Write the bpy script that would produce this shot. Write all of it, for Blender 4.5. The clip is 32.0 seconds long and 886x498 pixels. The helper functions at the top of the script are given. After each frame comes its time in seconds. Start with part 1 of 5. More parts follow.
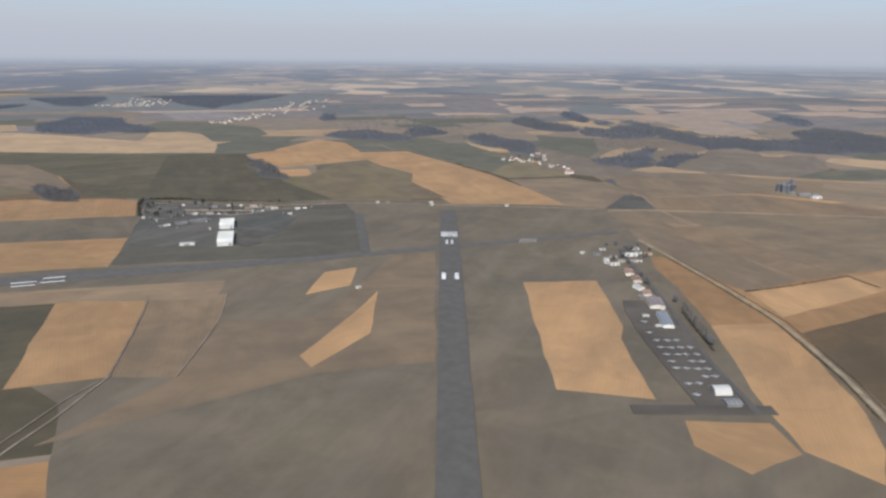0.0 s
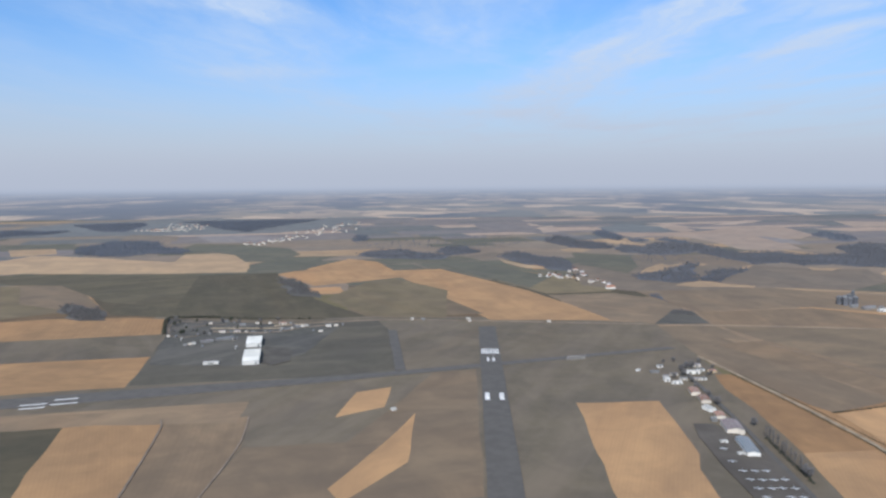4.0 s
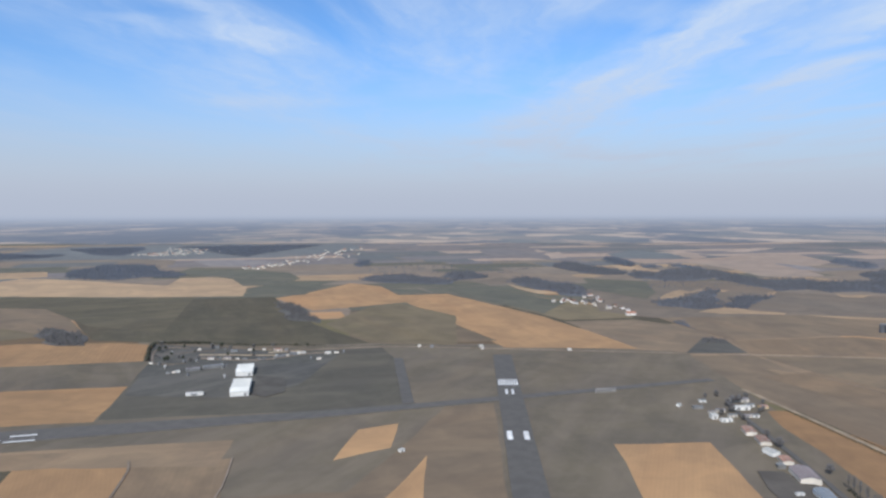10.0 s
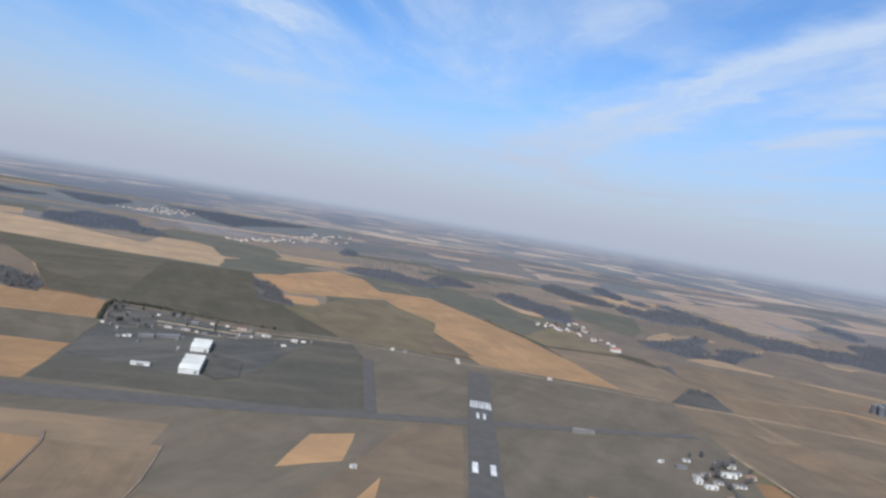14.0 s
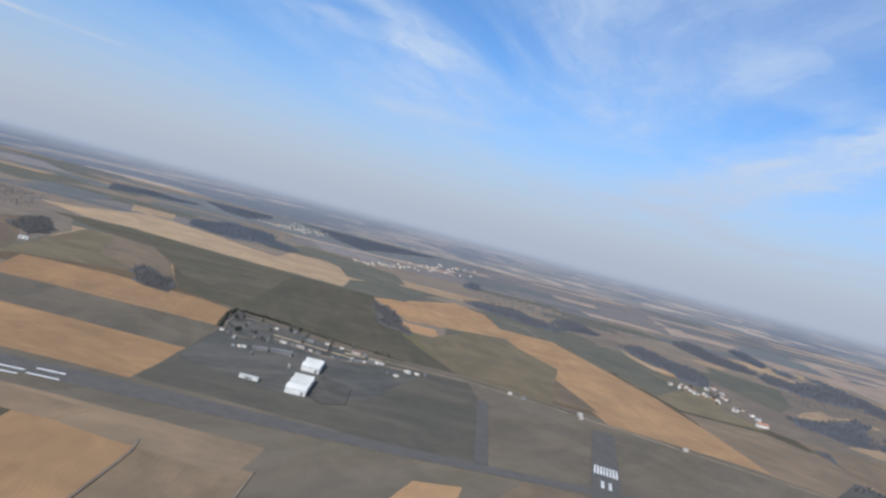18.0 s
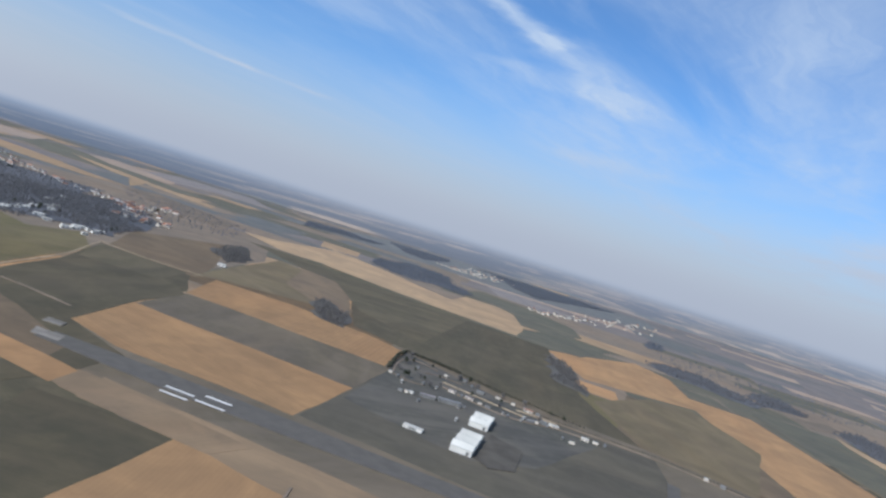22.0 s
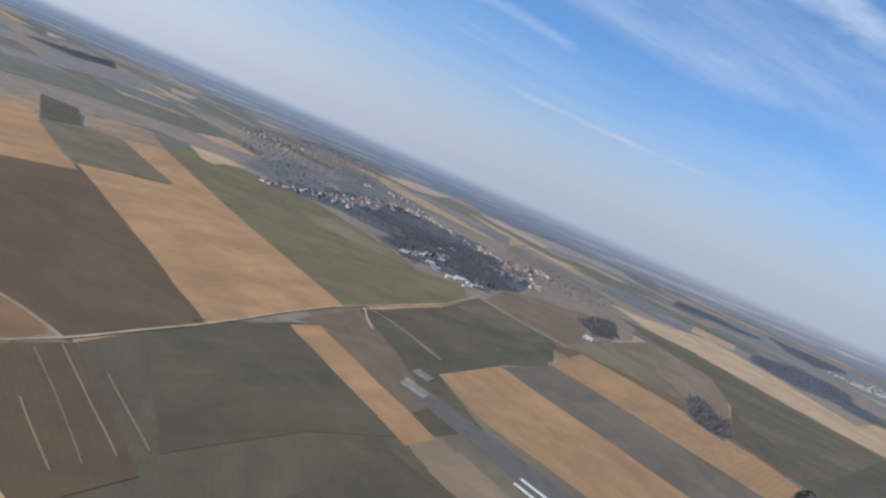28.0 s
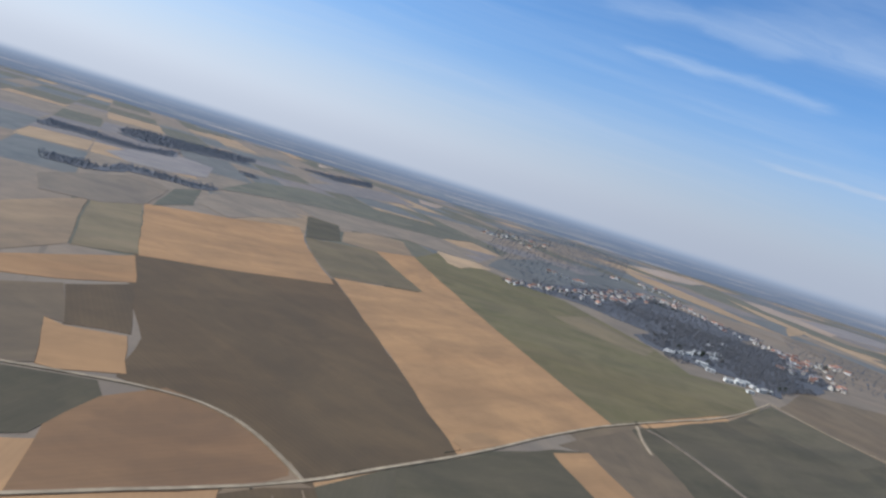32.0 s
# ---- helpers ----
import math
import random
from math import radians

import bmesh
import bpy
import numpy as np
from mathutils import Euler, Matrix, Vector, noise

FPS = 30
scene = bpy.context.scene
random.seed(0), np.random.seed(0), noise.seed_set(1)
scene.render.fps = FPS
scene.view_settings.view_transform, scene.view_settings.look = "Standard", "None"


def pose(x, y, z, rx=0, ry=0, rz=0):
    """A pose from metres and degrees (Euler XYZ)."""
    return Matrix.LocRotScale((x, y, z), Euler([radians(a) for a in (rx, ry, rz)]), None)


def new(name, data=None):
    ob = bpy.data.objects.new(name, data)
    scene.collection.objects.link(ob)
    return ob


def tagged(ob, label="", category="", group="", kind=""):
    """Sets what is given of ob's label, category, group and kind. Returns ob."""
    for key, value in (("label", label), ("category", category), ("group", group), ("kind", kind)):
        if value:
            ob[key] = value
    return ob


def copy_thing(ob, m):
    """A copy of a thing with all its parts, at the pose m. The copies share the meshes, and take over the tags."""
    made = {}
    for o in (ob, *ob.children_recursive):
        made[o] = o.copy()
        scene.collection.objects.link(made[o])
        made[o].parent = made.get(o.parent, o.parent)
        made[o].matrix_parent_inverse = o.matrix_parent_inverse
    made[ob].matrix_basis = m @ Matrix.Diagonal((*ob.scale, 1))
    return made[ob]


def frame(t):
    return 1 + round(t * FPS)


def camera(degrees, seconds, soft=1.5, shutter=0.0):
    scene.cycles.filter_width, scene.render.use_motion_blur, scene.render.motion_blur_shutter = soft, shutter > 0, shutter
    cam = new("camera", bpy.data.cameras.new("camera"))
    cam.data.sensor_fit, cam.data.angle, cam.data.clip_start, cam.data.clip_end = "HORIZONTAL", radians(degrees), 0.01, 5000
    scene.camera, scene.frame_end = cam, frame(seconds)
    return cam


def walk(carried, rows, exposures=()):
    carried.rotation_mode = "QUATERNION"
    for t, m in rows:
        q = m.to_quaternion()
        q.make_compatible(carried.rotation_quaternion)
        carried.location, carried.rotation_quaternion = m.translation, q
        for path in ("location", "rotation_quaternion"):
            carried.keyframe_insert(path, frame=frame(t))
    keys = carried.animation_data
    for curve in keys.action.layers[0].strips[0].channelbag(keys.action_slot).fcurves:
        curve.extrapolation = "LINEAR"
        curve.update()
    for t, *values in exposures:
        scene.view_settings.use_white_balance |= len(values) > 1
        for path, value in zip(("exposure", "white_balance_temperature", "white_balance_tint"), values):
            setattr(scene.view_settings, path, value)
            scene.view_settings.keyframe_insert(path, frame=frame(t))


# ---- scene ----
cam = camera(66.23, 32.0, soft=2.6)
walk(cam, [
    (0.0, pose(-0.0, 0.0, 264.0, 74.25, -0.51, -0.00)),
    (0.5, pose(-1.5, 7.6, 260.7, 76.73, -0.35, -0.18)),
    (1.0, pose(-3.1, 15.1, 257.4, 79.45, 0.07, -0.17)),
    (1.5, pose(-4.7, 22.3, 254.1, 80.52, -1.68, 1.22)),
    (2.0, pose(-6.3, 29.5, 250.8, 82.16, -0.66, 1.67)),
    (2.5, pose(-8.1, 36.6, 247.7, 84.11, 0.06, 2.19)),
    (3.0, pose(-10.1, 43.7, 244.8, 85.03, -0.58, 2.48)),
    (3.5, pose(-12.2, 51.0, 242.0, 84.50, -0.44, 2.12)),
    (4.0, pose(-14.4, 58.5, 239.3, 84.60, 0.43, 2.35)),
    (4.5, pose(-16.8, 66.0, 236.7, 85.04, 1.23, 2.37)),
    (5.0, pose(-19.1, 73.6, 234.3, 85.51, 1.15, 1.97)),
    (5.5, pose(-21.4, 81.3, 232.0, 85.73, -0.60, 1.53)),
    (6.0, pose(-23.6, 89.0, 229.8, 85.39, -4.84, 2.06)),
    (6.5, pose(-25.6, 96.7, 227.8, 85.28, 1.03, 1.09)),
    (7.0, pose(-27.1, 104.5, 225.9, 85.13, 2.10, 0.94)),
    (7.5, pose(-28.3, 112.4, 224.0, 85.89, 0.74, 1.59)),
    (8.0, pose(-29.2, 120.5, 222.3, 85.70, 0.55, 2.14)),
    (8.5, pose(-29.9, 128.7, 220.8, 85.65, 2.06, 2.54)),
    (9.0, pose(-30.6, 136.9, 219.4, 86.39, 2.67, 3.64)),
    (9.5, pose(-31.4, 145.2, 218.3, 87.10, 2.61, 4.08)),
    (10.0, pose(-32.4, 153.5, 217.4, 87.01, 0.13, 2.55)),
    (10.5, pose(-33.3, 161.6, 216.7, 87.30, -1.41, -0.11)),
    (11.0, pose(-34.1, 169.6, 216.1, 86.60, -2.28, -2.37)),
    (11.5, pose(-34.9, 177.6, 215.5, 86.01, -1.14, -4.06)),
    (12.0, pose(-35.8, 185.9, 214.9, 85.44, -1.79, -3.22)),
    (12.5, pose(-36.6, 194.2, 214.3, 86.27, -1.12, -0.74)),
    (13.0, pose(-37.4, 202.6, 213.7, 86.87, -1.33, 2.26)),
    (13.5, pose(-38.2, 210.9, 213.0, 86.69, -7.10, 3.37)),
    (14.0, pose(-39.0, 219.3, 212.3, 87.40, -9.35, 2.07)),
    (14.5, pose(-39.8, 227.8, 211.5, 88.41, -9.29, 0.21)),
    (15.0, pose(-40.5, 236.4, 210.6, 89.16, -8.12, -0.84)),
    (15.5, pose(-41.4, 245.0, 209.6, 89.06, -7.04, -0.00)),
    (16.0, pose(-42.5, 253.7, 208.4, 87.53, -7.24, 3.54)),
    (16.5, pose(-44.1, 262.3, 207.1, 88.00, -8.26, 7.58)),
    (17.0, pose(-46.3, 270.9, 205.7, 88.14, -10.13, 11.06)),
    (17.5, pose(-49.0, 279.4, 204.4, 87.95, -13.33, 12.84)),
    (18.0, pose(-52.1, 287.8, 203.1, 88.34, -14.30, 12.92)),
    (18.5, pose(-55.3, 296.1, 201.9, 88.80, -16.19, 13.26)),
    (19.0, pose(-58.6, 304.3, 200.7, 88.92, -14.66, 14.44)),
    (19.5, pose(-62.0, 312.6, 199.6, 88.59, -14.81, 17.41)),
    (20.0, pose(-65.5, 321.0, 198.6, 89.50, -16.92, 20.06)),
    (20.5, pose(-69.3, 329.5, 197.8, 88.24, -17.76, 21.88)),
    (21.0, pose(-73.5, 337.8, 197.1, 88.50, -18.76, 23.68)),
    (21.5, pose(-78.3, 346.0, 196.4, 88.64, -17.19, 25.71)),
    (22.0, pose(-83.3, 354.0, 195.8, 88.25, -17.32, 28.23)),
    (22.5, pose(-88.9, 361.5, 195.2, 87.59, -18.40, 31.23)),
    (23.0, pose(-95.0, 368.5, 194.6, 87.51, -20.96, 33.61)),
    (23.5, pose(-101.3, 375.2, 193.8, 87.44, -20.44, 35.06)),
    (24.0, pose(-107.9, 381.6, 193.1, 86.31, -22.42, 38.46)),
    (24.5, pose(-115.1, 387.4, 192.3, 85.38, -21.01, 41.48)),
    (25.0, pose(-122.7, 392.9, 191.4, 85.56, -19.75, 45.12)),
    (25.5, pose(-130.8, 398.2, 190.5, 85.31, -19.40, 47.73)),
    (26.0, pose(-139.2, 403.0, 189.5, 84.55, -19.72, 50.75)),
    (26.5, pose(-148.0, 407.3, 188.4, 83.62, -20.46, 53.58)),
    (27.0, pose(-157.1, 411.2, 187.1, 82.84, -21.37, 55.97)),
    (27.5, pose(-166.5, 414.9, 185.8, 82.53, -22.23, 58.08)),
    (28.0, pose(-176.4, 418.2, 184.2, 83.03, -22.79, 60.49)),
    (28.5, pose(-187.0, 421.2, 182.6, 84.59, -20.66, 61.56)),
    (29.0, pose(-198.1, 423.8, 181.0, 84.82, -20.53, 62.28)),
    (29.5, pose(-209.4, 426.2, 179.5, 84.86, -18.62, 63.56)),
    (30.0, pose(-221.0, 428.4, 178.1, 85.05, -18.67, 65.02)),
    (30.5, pose(-233.0, 430.8, 177.1, 85.09, -23.86, 67.87)),
    (31.0, pose(-244.8, 433.3, 176.3, 85.23, -19.96, 71.03)),
    (31.5, pose(-256.2, 435.7, 175.6, 84.47, -16.86, 76.63)),
    (32.0, pose(-267.2, 437.8, 174.9, 83.85, -16.97, 81.34)),
], exposures=[(0.0, 0.0, 5980, 10), (2.0, 0.0, 5740, 10), (5.0, -0.02, 5640, 10), (14.0, -0.04, 5640, 10), (22.0, -0.12, 5580, 9), (32.0, -0.10, 5580, 9)])

# ---- sky, sun, haze over the far plain ----
SUN_ELEVATION, SUN_TURN = radians(40), radians(195)   # the sun stands behind the first heading
world = bpy.data.worlds.new("sky")
scene.world = world
world.use_nodes = True


class Nodes:
    """A small helper for node trees."""

    def __init__(self, tree):
        self.tree = tree
        tree.nodes.clear()

    def add(self, kind, values=None, **settings):
        n = self.tree.nodes.new(kind)
        for k, v in settings.items():
            setattr(n, k, v)
        for k, v in (values or {}).items():
            if isinstance(v, bpy.types.NodeSocket):
                self.tree.links.new(v, n.inputs[k])
            else:
                n.inputs[k].default_value = v
        return n

    def math(self, op, a, b=0.0, clamp=False):
        return self.add("ShaderNodeMath", {0: a, 1: b}, operation=op, use_clamp=clamp).outputs[0]

    def mix(self, fac, a, b, blend="MIX"):
        n = self.add("ShaderNodeMix", data_type="RGBA", blend_type=blend)
        for i, v in ((0, fac), (6, a), (7, b)):
            if isinstance(v, bpy.types.NodeSocket):
                self.tree.links.new(v, n.inputs[i])
            else:
                n.inputs[i].default_value = v
        return n.outputs[2]

    def smooth(self, x, lo, hi, to_lo=0.0, to_hi=1.0):
        return self.add("ShaderNodeMapRange", {0: x, 1: lo, 2: hi, 3: to_lo, 4: to_hi},
                        interpolation_type="SMOOTHSTEP").outputs[0]

    def noise(self, vector, scale, detail=3.0, rough=0.55, distortion=0.0):
        return self.add("ShaderNodeTexNoise", {"Vector": vector, "Scale": scale, "Detail": detail, "Roughness": rough,
                                               "Distortion": distortion}).outputs[0]

    def stretch(self, vector, scale=(1, 1, 1), turn=0.0, shift=(0, 0, 0)):
        return self.add("ShaderNodeMapping", {"Vector": vector, "Scale": scale, "Rotation": (0, 0, radians(turn)),
                                              "Location": shift}).outputs[0]


def rgb(r, g, b):
    return (r, g, b, 1.0)


w = Nodes(world.node_tree)
way = w.add("ShaderNodeTexCoord").outputs["Generated"]
axes = w.add("ShaderNodeSeparateXYZ", {0: way})
up = axes.outputs[2]
air = w.add("ShaderNodeTexSky", sky_type="NISHITA", sun_disc=False, sun_elevation=SUN_ELEVATION, sun_rotation=SUN_TURN,
            altitude=300.0, air_density=1.0, dust_density=1.2, ozone_density=2.0)
blue = w.mix(1.0, air.outputs[0], rgb(0.104, 0.130, 0.152), "MULTIPLY")
# cirrus, drawn out by the wind, on a plane far above
lift = w.math("MAXIMUM", up, 0.03)
plane = w.add("ShaderNodeCombineXYZ", {0: w.math("DIVIDE", axes.outputs[0], lift), 1: w.math("DIVIDE", axes.outputs[1], lift)}).outputs[0]
broad = w.noise(w.stretch(plane, (0.75, 0.30, 1), 8, (3.1, 1.7, 0)), 1.0, 6.0, 0.58, 0.5)
thin = w.noise(w.stretch(plane, (1.8, 0.45, 1), 14, (0.4, 6.2, 0)), 1.3, 6.0, 0.62, 0.7)
veil = w.math("ADD", w.smooth(broad, 0.36, 0.74, 0, 0.8), w.smooth(thin, 0.48, 0.80, 0, 0.24), True)
west = w.add("ShaderNodeSeparateXYZ", {0: plane}).outputs[0]
veil = w.math("MULTIPLY", veil, w.smooth(west, -3.2, -0.8, 0.35, 1.0))
frayed = w.add("ShaderNodeVectorMath", {0: plane, 1: w.add("ShaderNodeVectorMath", {0: w.add("ShaderNodeTexNoise", {"Vector": plane, "Scale": 1.6, "Detail": 4.0, "Roughness": 0.55}).outputs[1], 1: (0.62, 0.62, 0)}, operation="MULTIPLY").outputs[0]}, operation="ADD").outputs[0]


def streamer(ax, ay, bx, by, width, dense):
    """A long streak of cirrus between two places of the cloud plane."""
    dx, dy = bx - ax, by - ay
    o = w.add("ShaderNodeVectorMath", {0: frayed, 1: (ax + 0.31, ay + 0.31, 0)}, operation="SUBTRACT").outputs[0]
    u = w.math("DIVIDE", w.add("ShaderNodeVectorMath", {0: o, 1: (dx, dy, 0)}, operation="DOT_PRODUCT").outputs["Value"], dx * dx + dy * dy, True)
    foot = w.add("ShaderNodeVectorMath", {0: (dx, dy, 0)}, operation="SCALE")
    w.tree.links.new(u, foot.inputs["Scale"])
    gap = w.add("ShaderNodeVectorMath", {0: w.add("ShaderNodeVectorMath", {0: o, 1: foot.outputs[0]}, operation="SUBTRACT").outputs[0], 1: (1, 1, 0)}, operation="MULTIPLY").outputs[0]
    far_off = w.add("ShaderNodeVectorMath", {0: gap}, operation="LENGTH").outputs["Value"]
    return w.smooth(far_off, width, 0.0, 0.0, dense)


for streak in ((-1.6, 1.9, -1.35, 3.0, 0.16, 0.7), (-1.35, 3.0, -1.15, 4.1, 0.24, 0.45), (1.55, 2.6, 1.27, 4.2, 0.40, 1.0), (1.27, 4.2, 1.20, 5.5, 0.46, 0.95),
               (1.20, 5.5, 0.50, 7.9, 0.80, 0.70), (0.80, 9.6, 2.40, 12.2, 1.30, 0.45), (2.65, 4.2, 2.30, 5.5, 0.30, 0.55), (3.80, 6.4, 3.20, 7.4, 0.40, 0.50), (2.1, 3.0, 1.8, 4.6, 0.8, 0.35),
               (-5.95, 4.0, -5.60, 5.0, 0.28, 0.5), (-5.60, 5.0, -5.15, 5.8, 0.28, 0.45), (-3.75, 1.5, -3.6, 2.5, 0.20, 0.35), (-2.7, 1.6, -2.6, 2.9, 0.35, 0.30), (-3.05, 1.1, -3.0, 1.8, 0.25, 0.3),
               (0.2, 3.6, -0.3, 5.6, 0.7, 0.30), (-1.7, 3.5, -1.2, 3.9, 0.30, 0.40), (-2.2, 6.0, -1.1, 6.0, 0.55, 0.30), (0.5, 3.1, 1.2, 3.7, 0.4, 0.35)):
    veil = w.math("ADD", veil, streamer(*streak), True)
fibre = w.noise(w.stretch(frayed, (4.2, 0.55, 1), 9), 1.0, 6.0, 0.66, 0.3)
veil = w.math("MULTIPLY", veil, w.smooth(fibre, 0.34, 0.62, 0.62, 0.96))   # combed into fibres
sky = w.mix(veil, blue, rgb(0.630, 0.700, 0.790))
# whitish haze towards the horizon
mist = w.math("POWER", w.smooth(up, 0.27, 0.02), 1.5)
sunward = w.add("ShaderNodeVectorMath", {0: way, 1: (math.sin(SUN_TURN), math.cos(SUN_TURN), 0)}, operation="DOT_PRODUCT").outputs["Value"]
glare = w.smooth(sunward, -0.45, 0.75)
sky = w.mix(w.math("MULTIPLY", mist, 0.95), sky, w.mix(glare, rgb(0.545, 0.548, 0.570), rgb(0.81, 0.795, 0.80)))
sky = w.mix(w.smooth(up, 0.06, 0.0), sky, w.mix(glare, rgb(0.505, 0.512, 0.545), rgb(0.68, 0.675, 0.69)))
# the plain beyond the near land, painted on the backdrop with haze mixed in
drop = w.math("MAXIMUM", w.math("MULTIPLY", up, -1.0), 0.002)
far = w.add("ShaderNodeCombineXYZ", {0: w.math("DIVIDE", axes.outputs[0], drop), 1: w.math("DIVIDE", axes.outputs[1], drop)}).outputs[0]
frayed_far = w.add("ShaderNodeVectorMath", {0: far, 1: w.add("ShaderNodeVectorMath", {0: w.add("ShaderNodeTexNoise", {"Vector": far, "Scale": 0.22, "Detail": 5.0}).outputs[1], 1: (5.0, 5.0, 0)}, operation="MULTIPLY").outputs[0]}, operation="ADD").outputs[0]
cells = w.add("ShaderNodeTexVoronoi", {"Vector": w.stretch(frayed_far, (1.6, 0.75, 1), 17), "Scale": 0.42, "Randomness": 0.95}, distance="CHEBYCHEV").outputs["Color"]
tone = w.add("ShaderNodeSeparateColor", {0: cells}).outputs[0]
ramp = w.add("ShaderNodeValToRGB", {0: tone})
ramp.color_ramp.interpolation = "CONSTANT"
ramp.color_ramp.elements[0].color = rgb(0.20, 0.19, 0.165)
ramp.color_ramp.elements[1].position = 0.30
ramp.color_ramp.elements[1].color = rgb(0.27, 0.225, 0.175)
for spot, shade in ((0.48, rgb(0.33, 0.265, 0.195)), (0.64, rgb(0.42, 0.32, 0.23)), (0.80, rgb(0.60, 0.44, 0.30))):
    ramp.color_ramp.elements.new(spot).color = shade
wooded = w.smooth(w.math("MULTIPLY", axes.outputs[0], -1.0), 0.15, 0.34, 0.0, 0.060)   # more forest in the north-west
woods_far = w.smooth(w.math("ADD", w.noise(w.stretch(frayed_far, (0.16, 0.07, 1), 12), 1.0, 6.0, 0.62), wooded), 0.515, 0.575)
copses = w.smooth(w.noise(w.stretch(frayed_far, (0.7, 0.28, 1), -9), 1.0, 5.0, 0.6), 0.60, 0.66)
land = w.mix(w.math("MULTIPLY", w.math("MAXIMUM", woods_far, copses), 0.9), ramp.outputs[0], rgb(0.105, 0.112, 0.128))
roofs = w.math("MULTIPLY", w.smooth(w.noise(w.stretch(far, (2.6, 0.9, 1)), 1.0, 2.0), 0.70, 0.74), w.smooth(w.noise(w.stretch(far, (0.12, 0.09, 1), 40, (7, 3, 0)), 1.0, 3.0), 0.60, 0.66))
land = w.mix(w.math("MULTIPLY", roofs, 0.8), land, rgb(0.66, 0.62, 0.58))
clear = w.math("POWER", 0.983, w.math("DIVIDE", 1.0, drop))   # painted haze: share of the land's colour left, falling with distance
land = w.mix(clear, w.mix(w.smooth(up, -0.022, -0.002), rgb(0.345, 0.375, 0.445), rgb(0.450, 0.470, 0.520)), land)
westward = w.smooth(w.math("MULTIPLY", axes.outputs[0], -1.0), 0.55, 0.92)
land = w.mix(w.math("MULTIPLY", westward, 0.55), land, w.mix(1.0, land, rgb(0.66, 0.79, 0.94), "MULTIPLY"))   # painted darker and bluer there, for haze and more wood
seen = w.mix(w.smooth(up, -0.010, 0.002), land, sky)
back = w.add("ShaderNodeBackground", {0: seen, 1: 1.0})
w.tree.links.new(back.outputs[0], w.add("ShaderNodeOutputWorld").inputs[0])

sun = new("sun", bpy.data.lights.new("sun", "SUN"))
sun.data.energy, sun.data.angle, sun.data.color = 4.05, radians(0.6), (1.0, 0.951, 0.892)
sun.rotation_euler = (radians(90) - SUN_ELEVATION, 0, radians(180) - SUN_TURN)

# ---- materials ----
def material(name, rough=0.9, metal=0.0):
    m = bpy.data.materials.new(name)
    m.use_nodes = True
    n = Nodes(m.node_tree)
    bsdf = n.add("ShaderNodeBsdfPrincipled", {"Roughness": rough, "Metallic": metal})
    bsdf.inputs["Specular IOR Level"].default_value = 0.25
    n.tree.links.new(bsdf.outputs[0], n.add("ShaderNodeOutputMaterial").inputs[0])
    return m, n, bsdf


def plain(name, colour, rough=0.8, metal=0.0, grain=2.0, wear=0.25, vary=0.12, bump=0.02):
    """Painted, built or earthen surface with stains at two sizes."""
    m, n, bsdf = material(name, rough, metal)
    place = n.add("ShaderNodeTexCoord").outputs["Object"]
    fine = n.noise(place, grain, 5.0)
    wide = n.noise(place, grain * 0.13, 3.0)
    dark = rgb(*(c * (1 - wear) for c in colour))
    light = rgb(*(min(1, c * (1 + wear * 0.6)) for c in colour))
    c = n.mix(n.smooth(wide, 0.3, 0.7), dark, light)
    c = n.mix(n.math("MULTIPLY", n.smooth(fine, 0.35, 0.75), 0.35), c, dark)
    rnd = n.add("ShaderNodeObjectInfo").outputs["Random"]
    c = n.mix(1.0, c, n.add("ShaderNodeCombineColor", {i: n.smooth(rnd, 0, 1, 1 - vary, 1 + vary) for i in range(3)}).outputs[0], "MULTIPLY")
    n.tree.links.new(c, bsdf.inputs["Base Color"])
    b = n.add("ShaderNodeBump", {"Height": fine, "Strength": 0.4, "Distance": bump})
    n.tree.links.new(b.outputs[0], bsdf.inputs["Normal"])
    return m


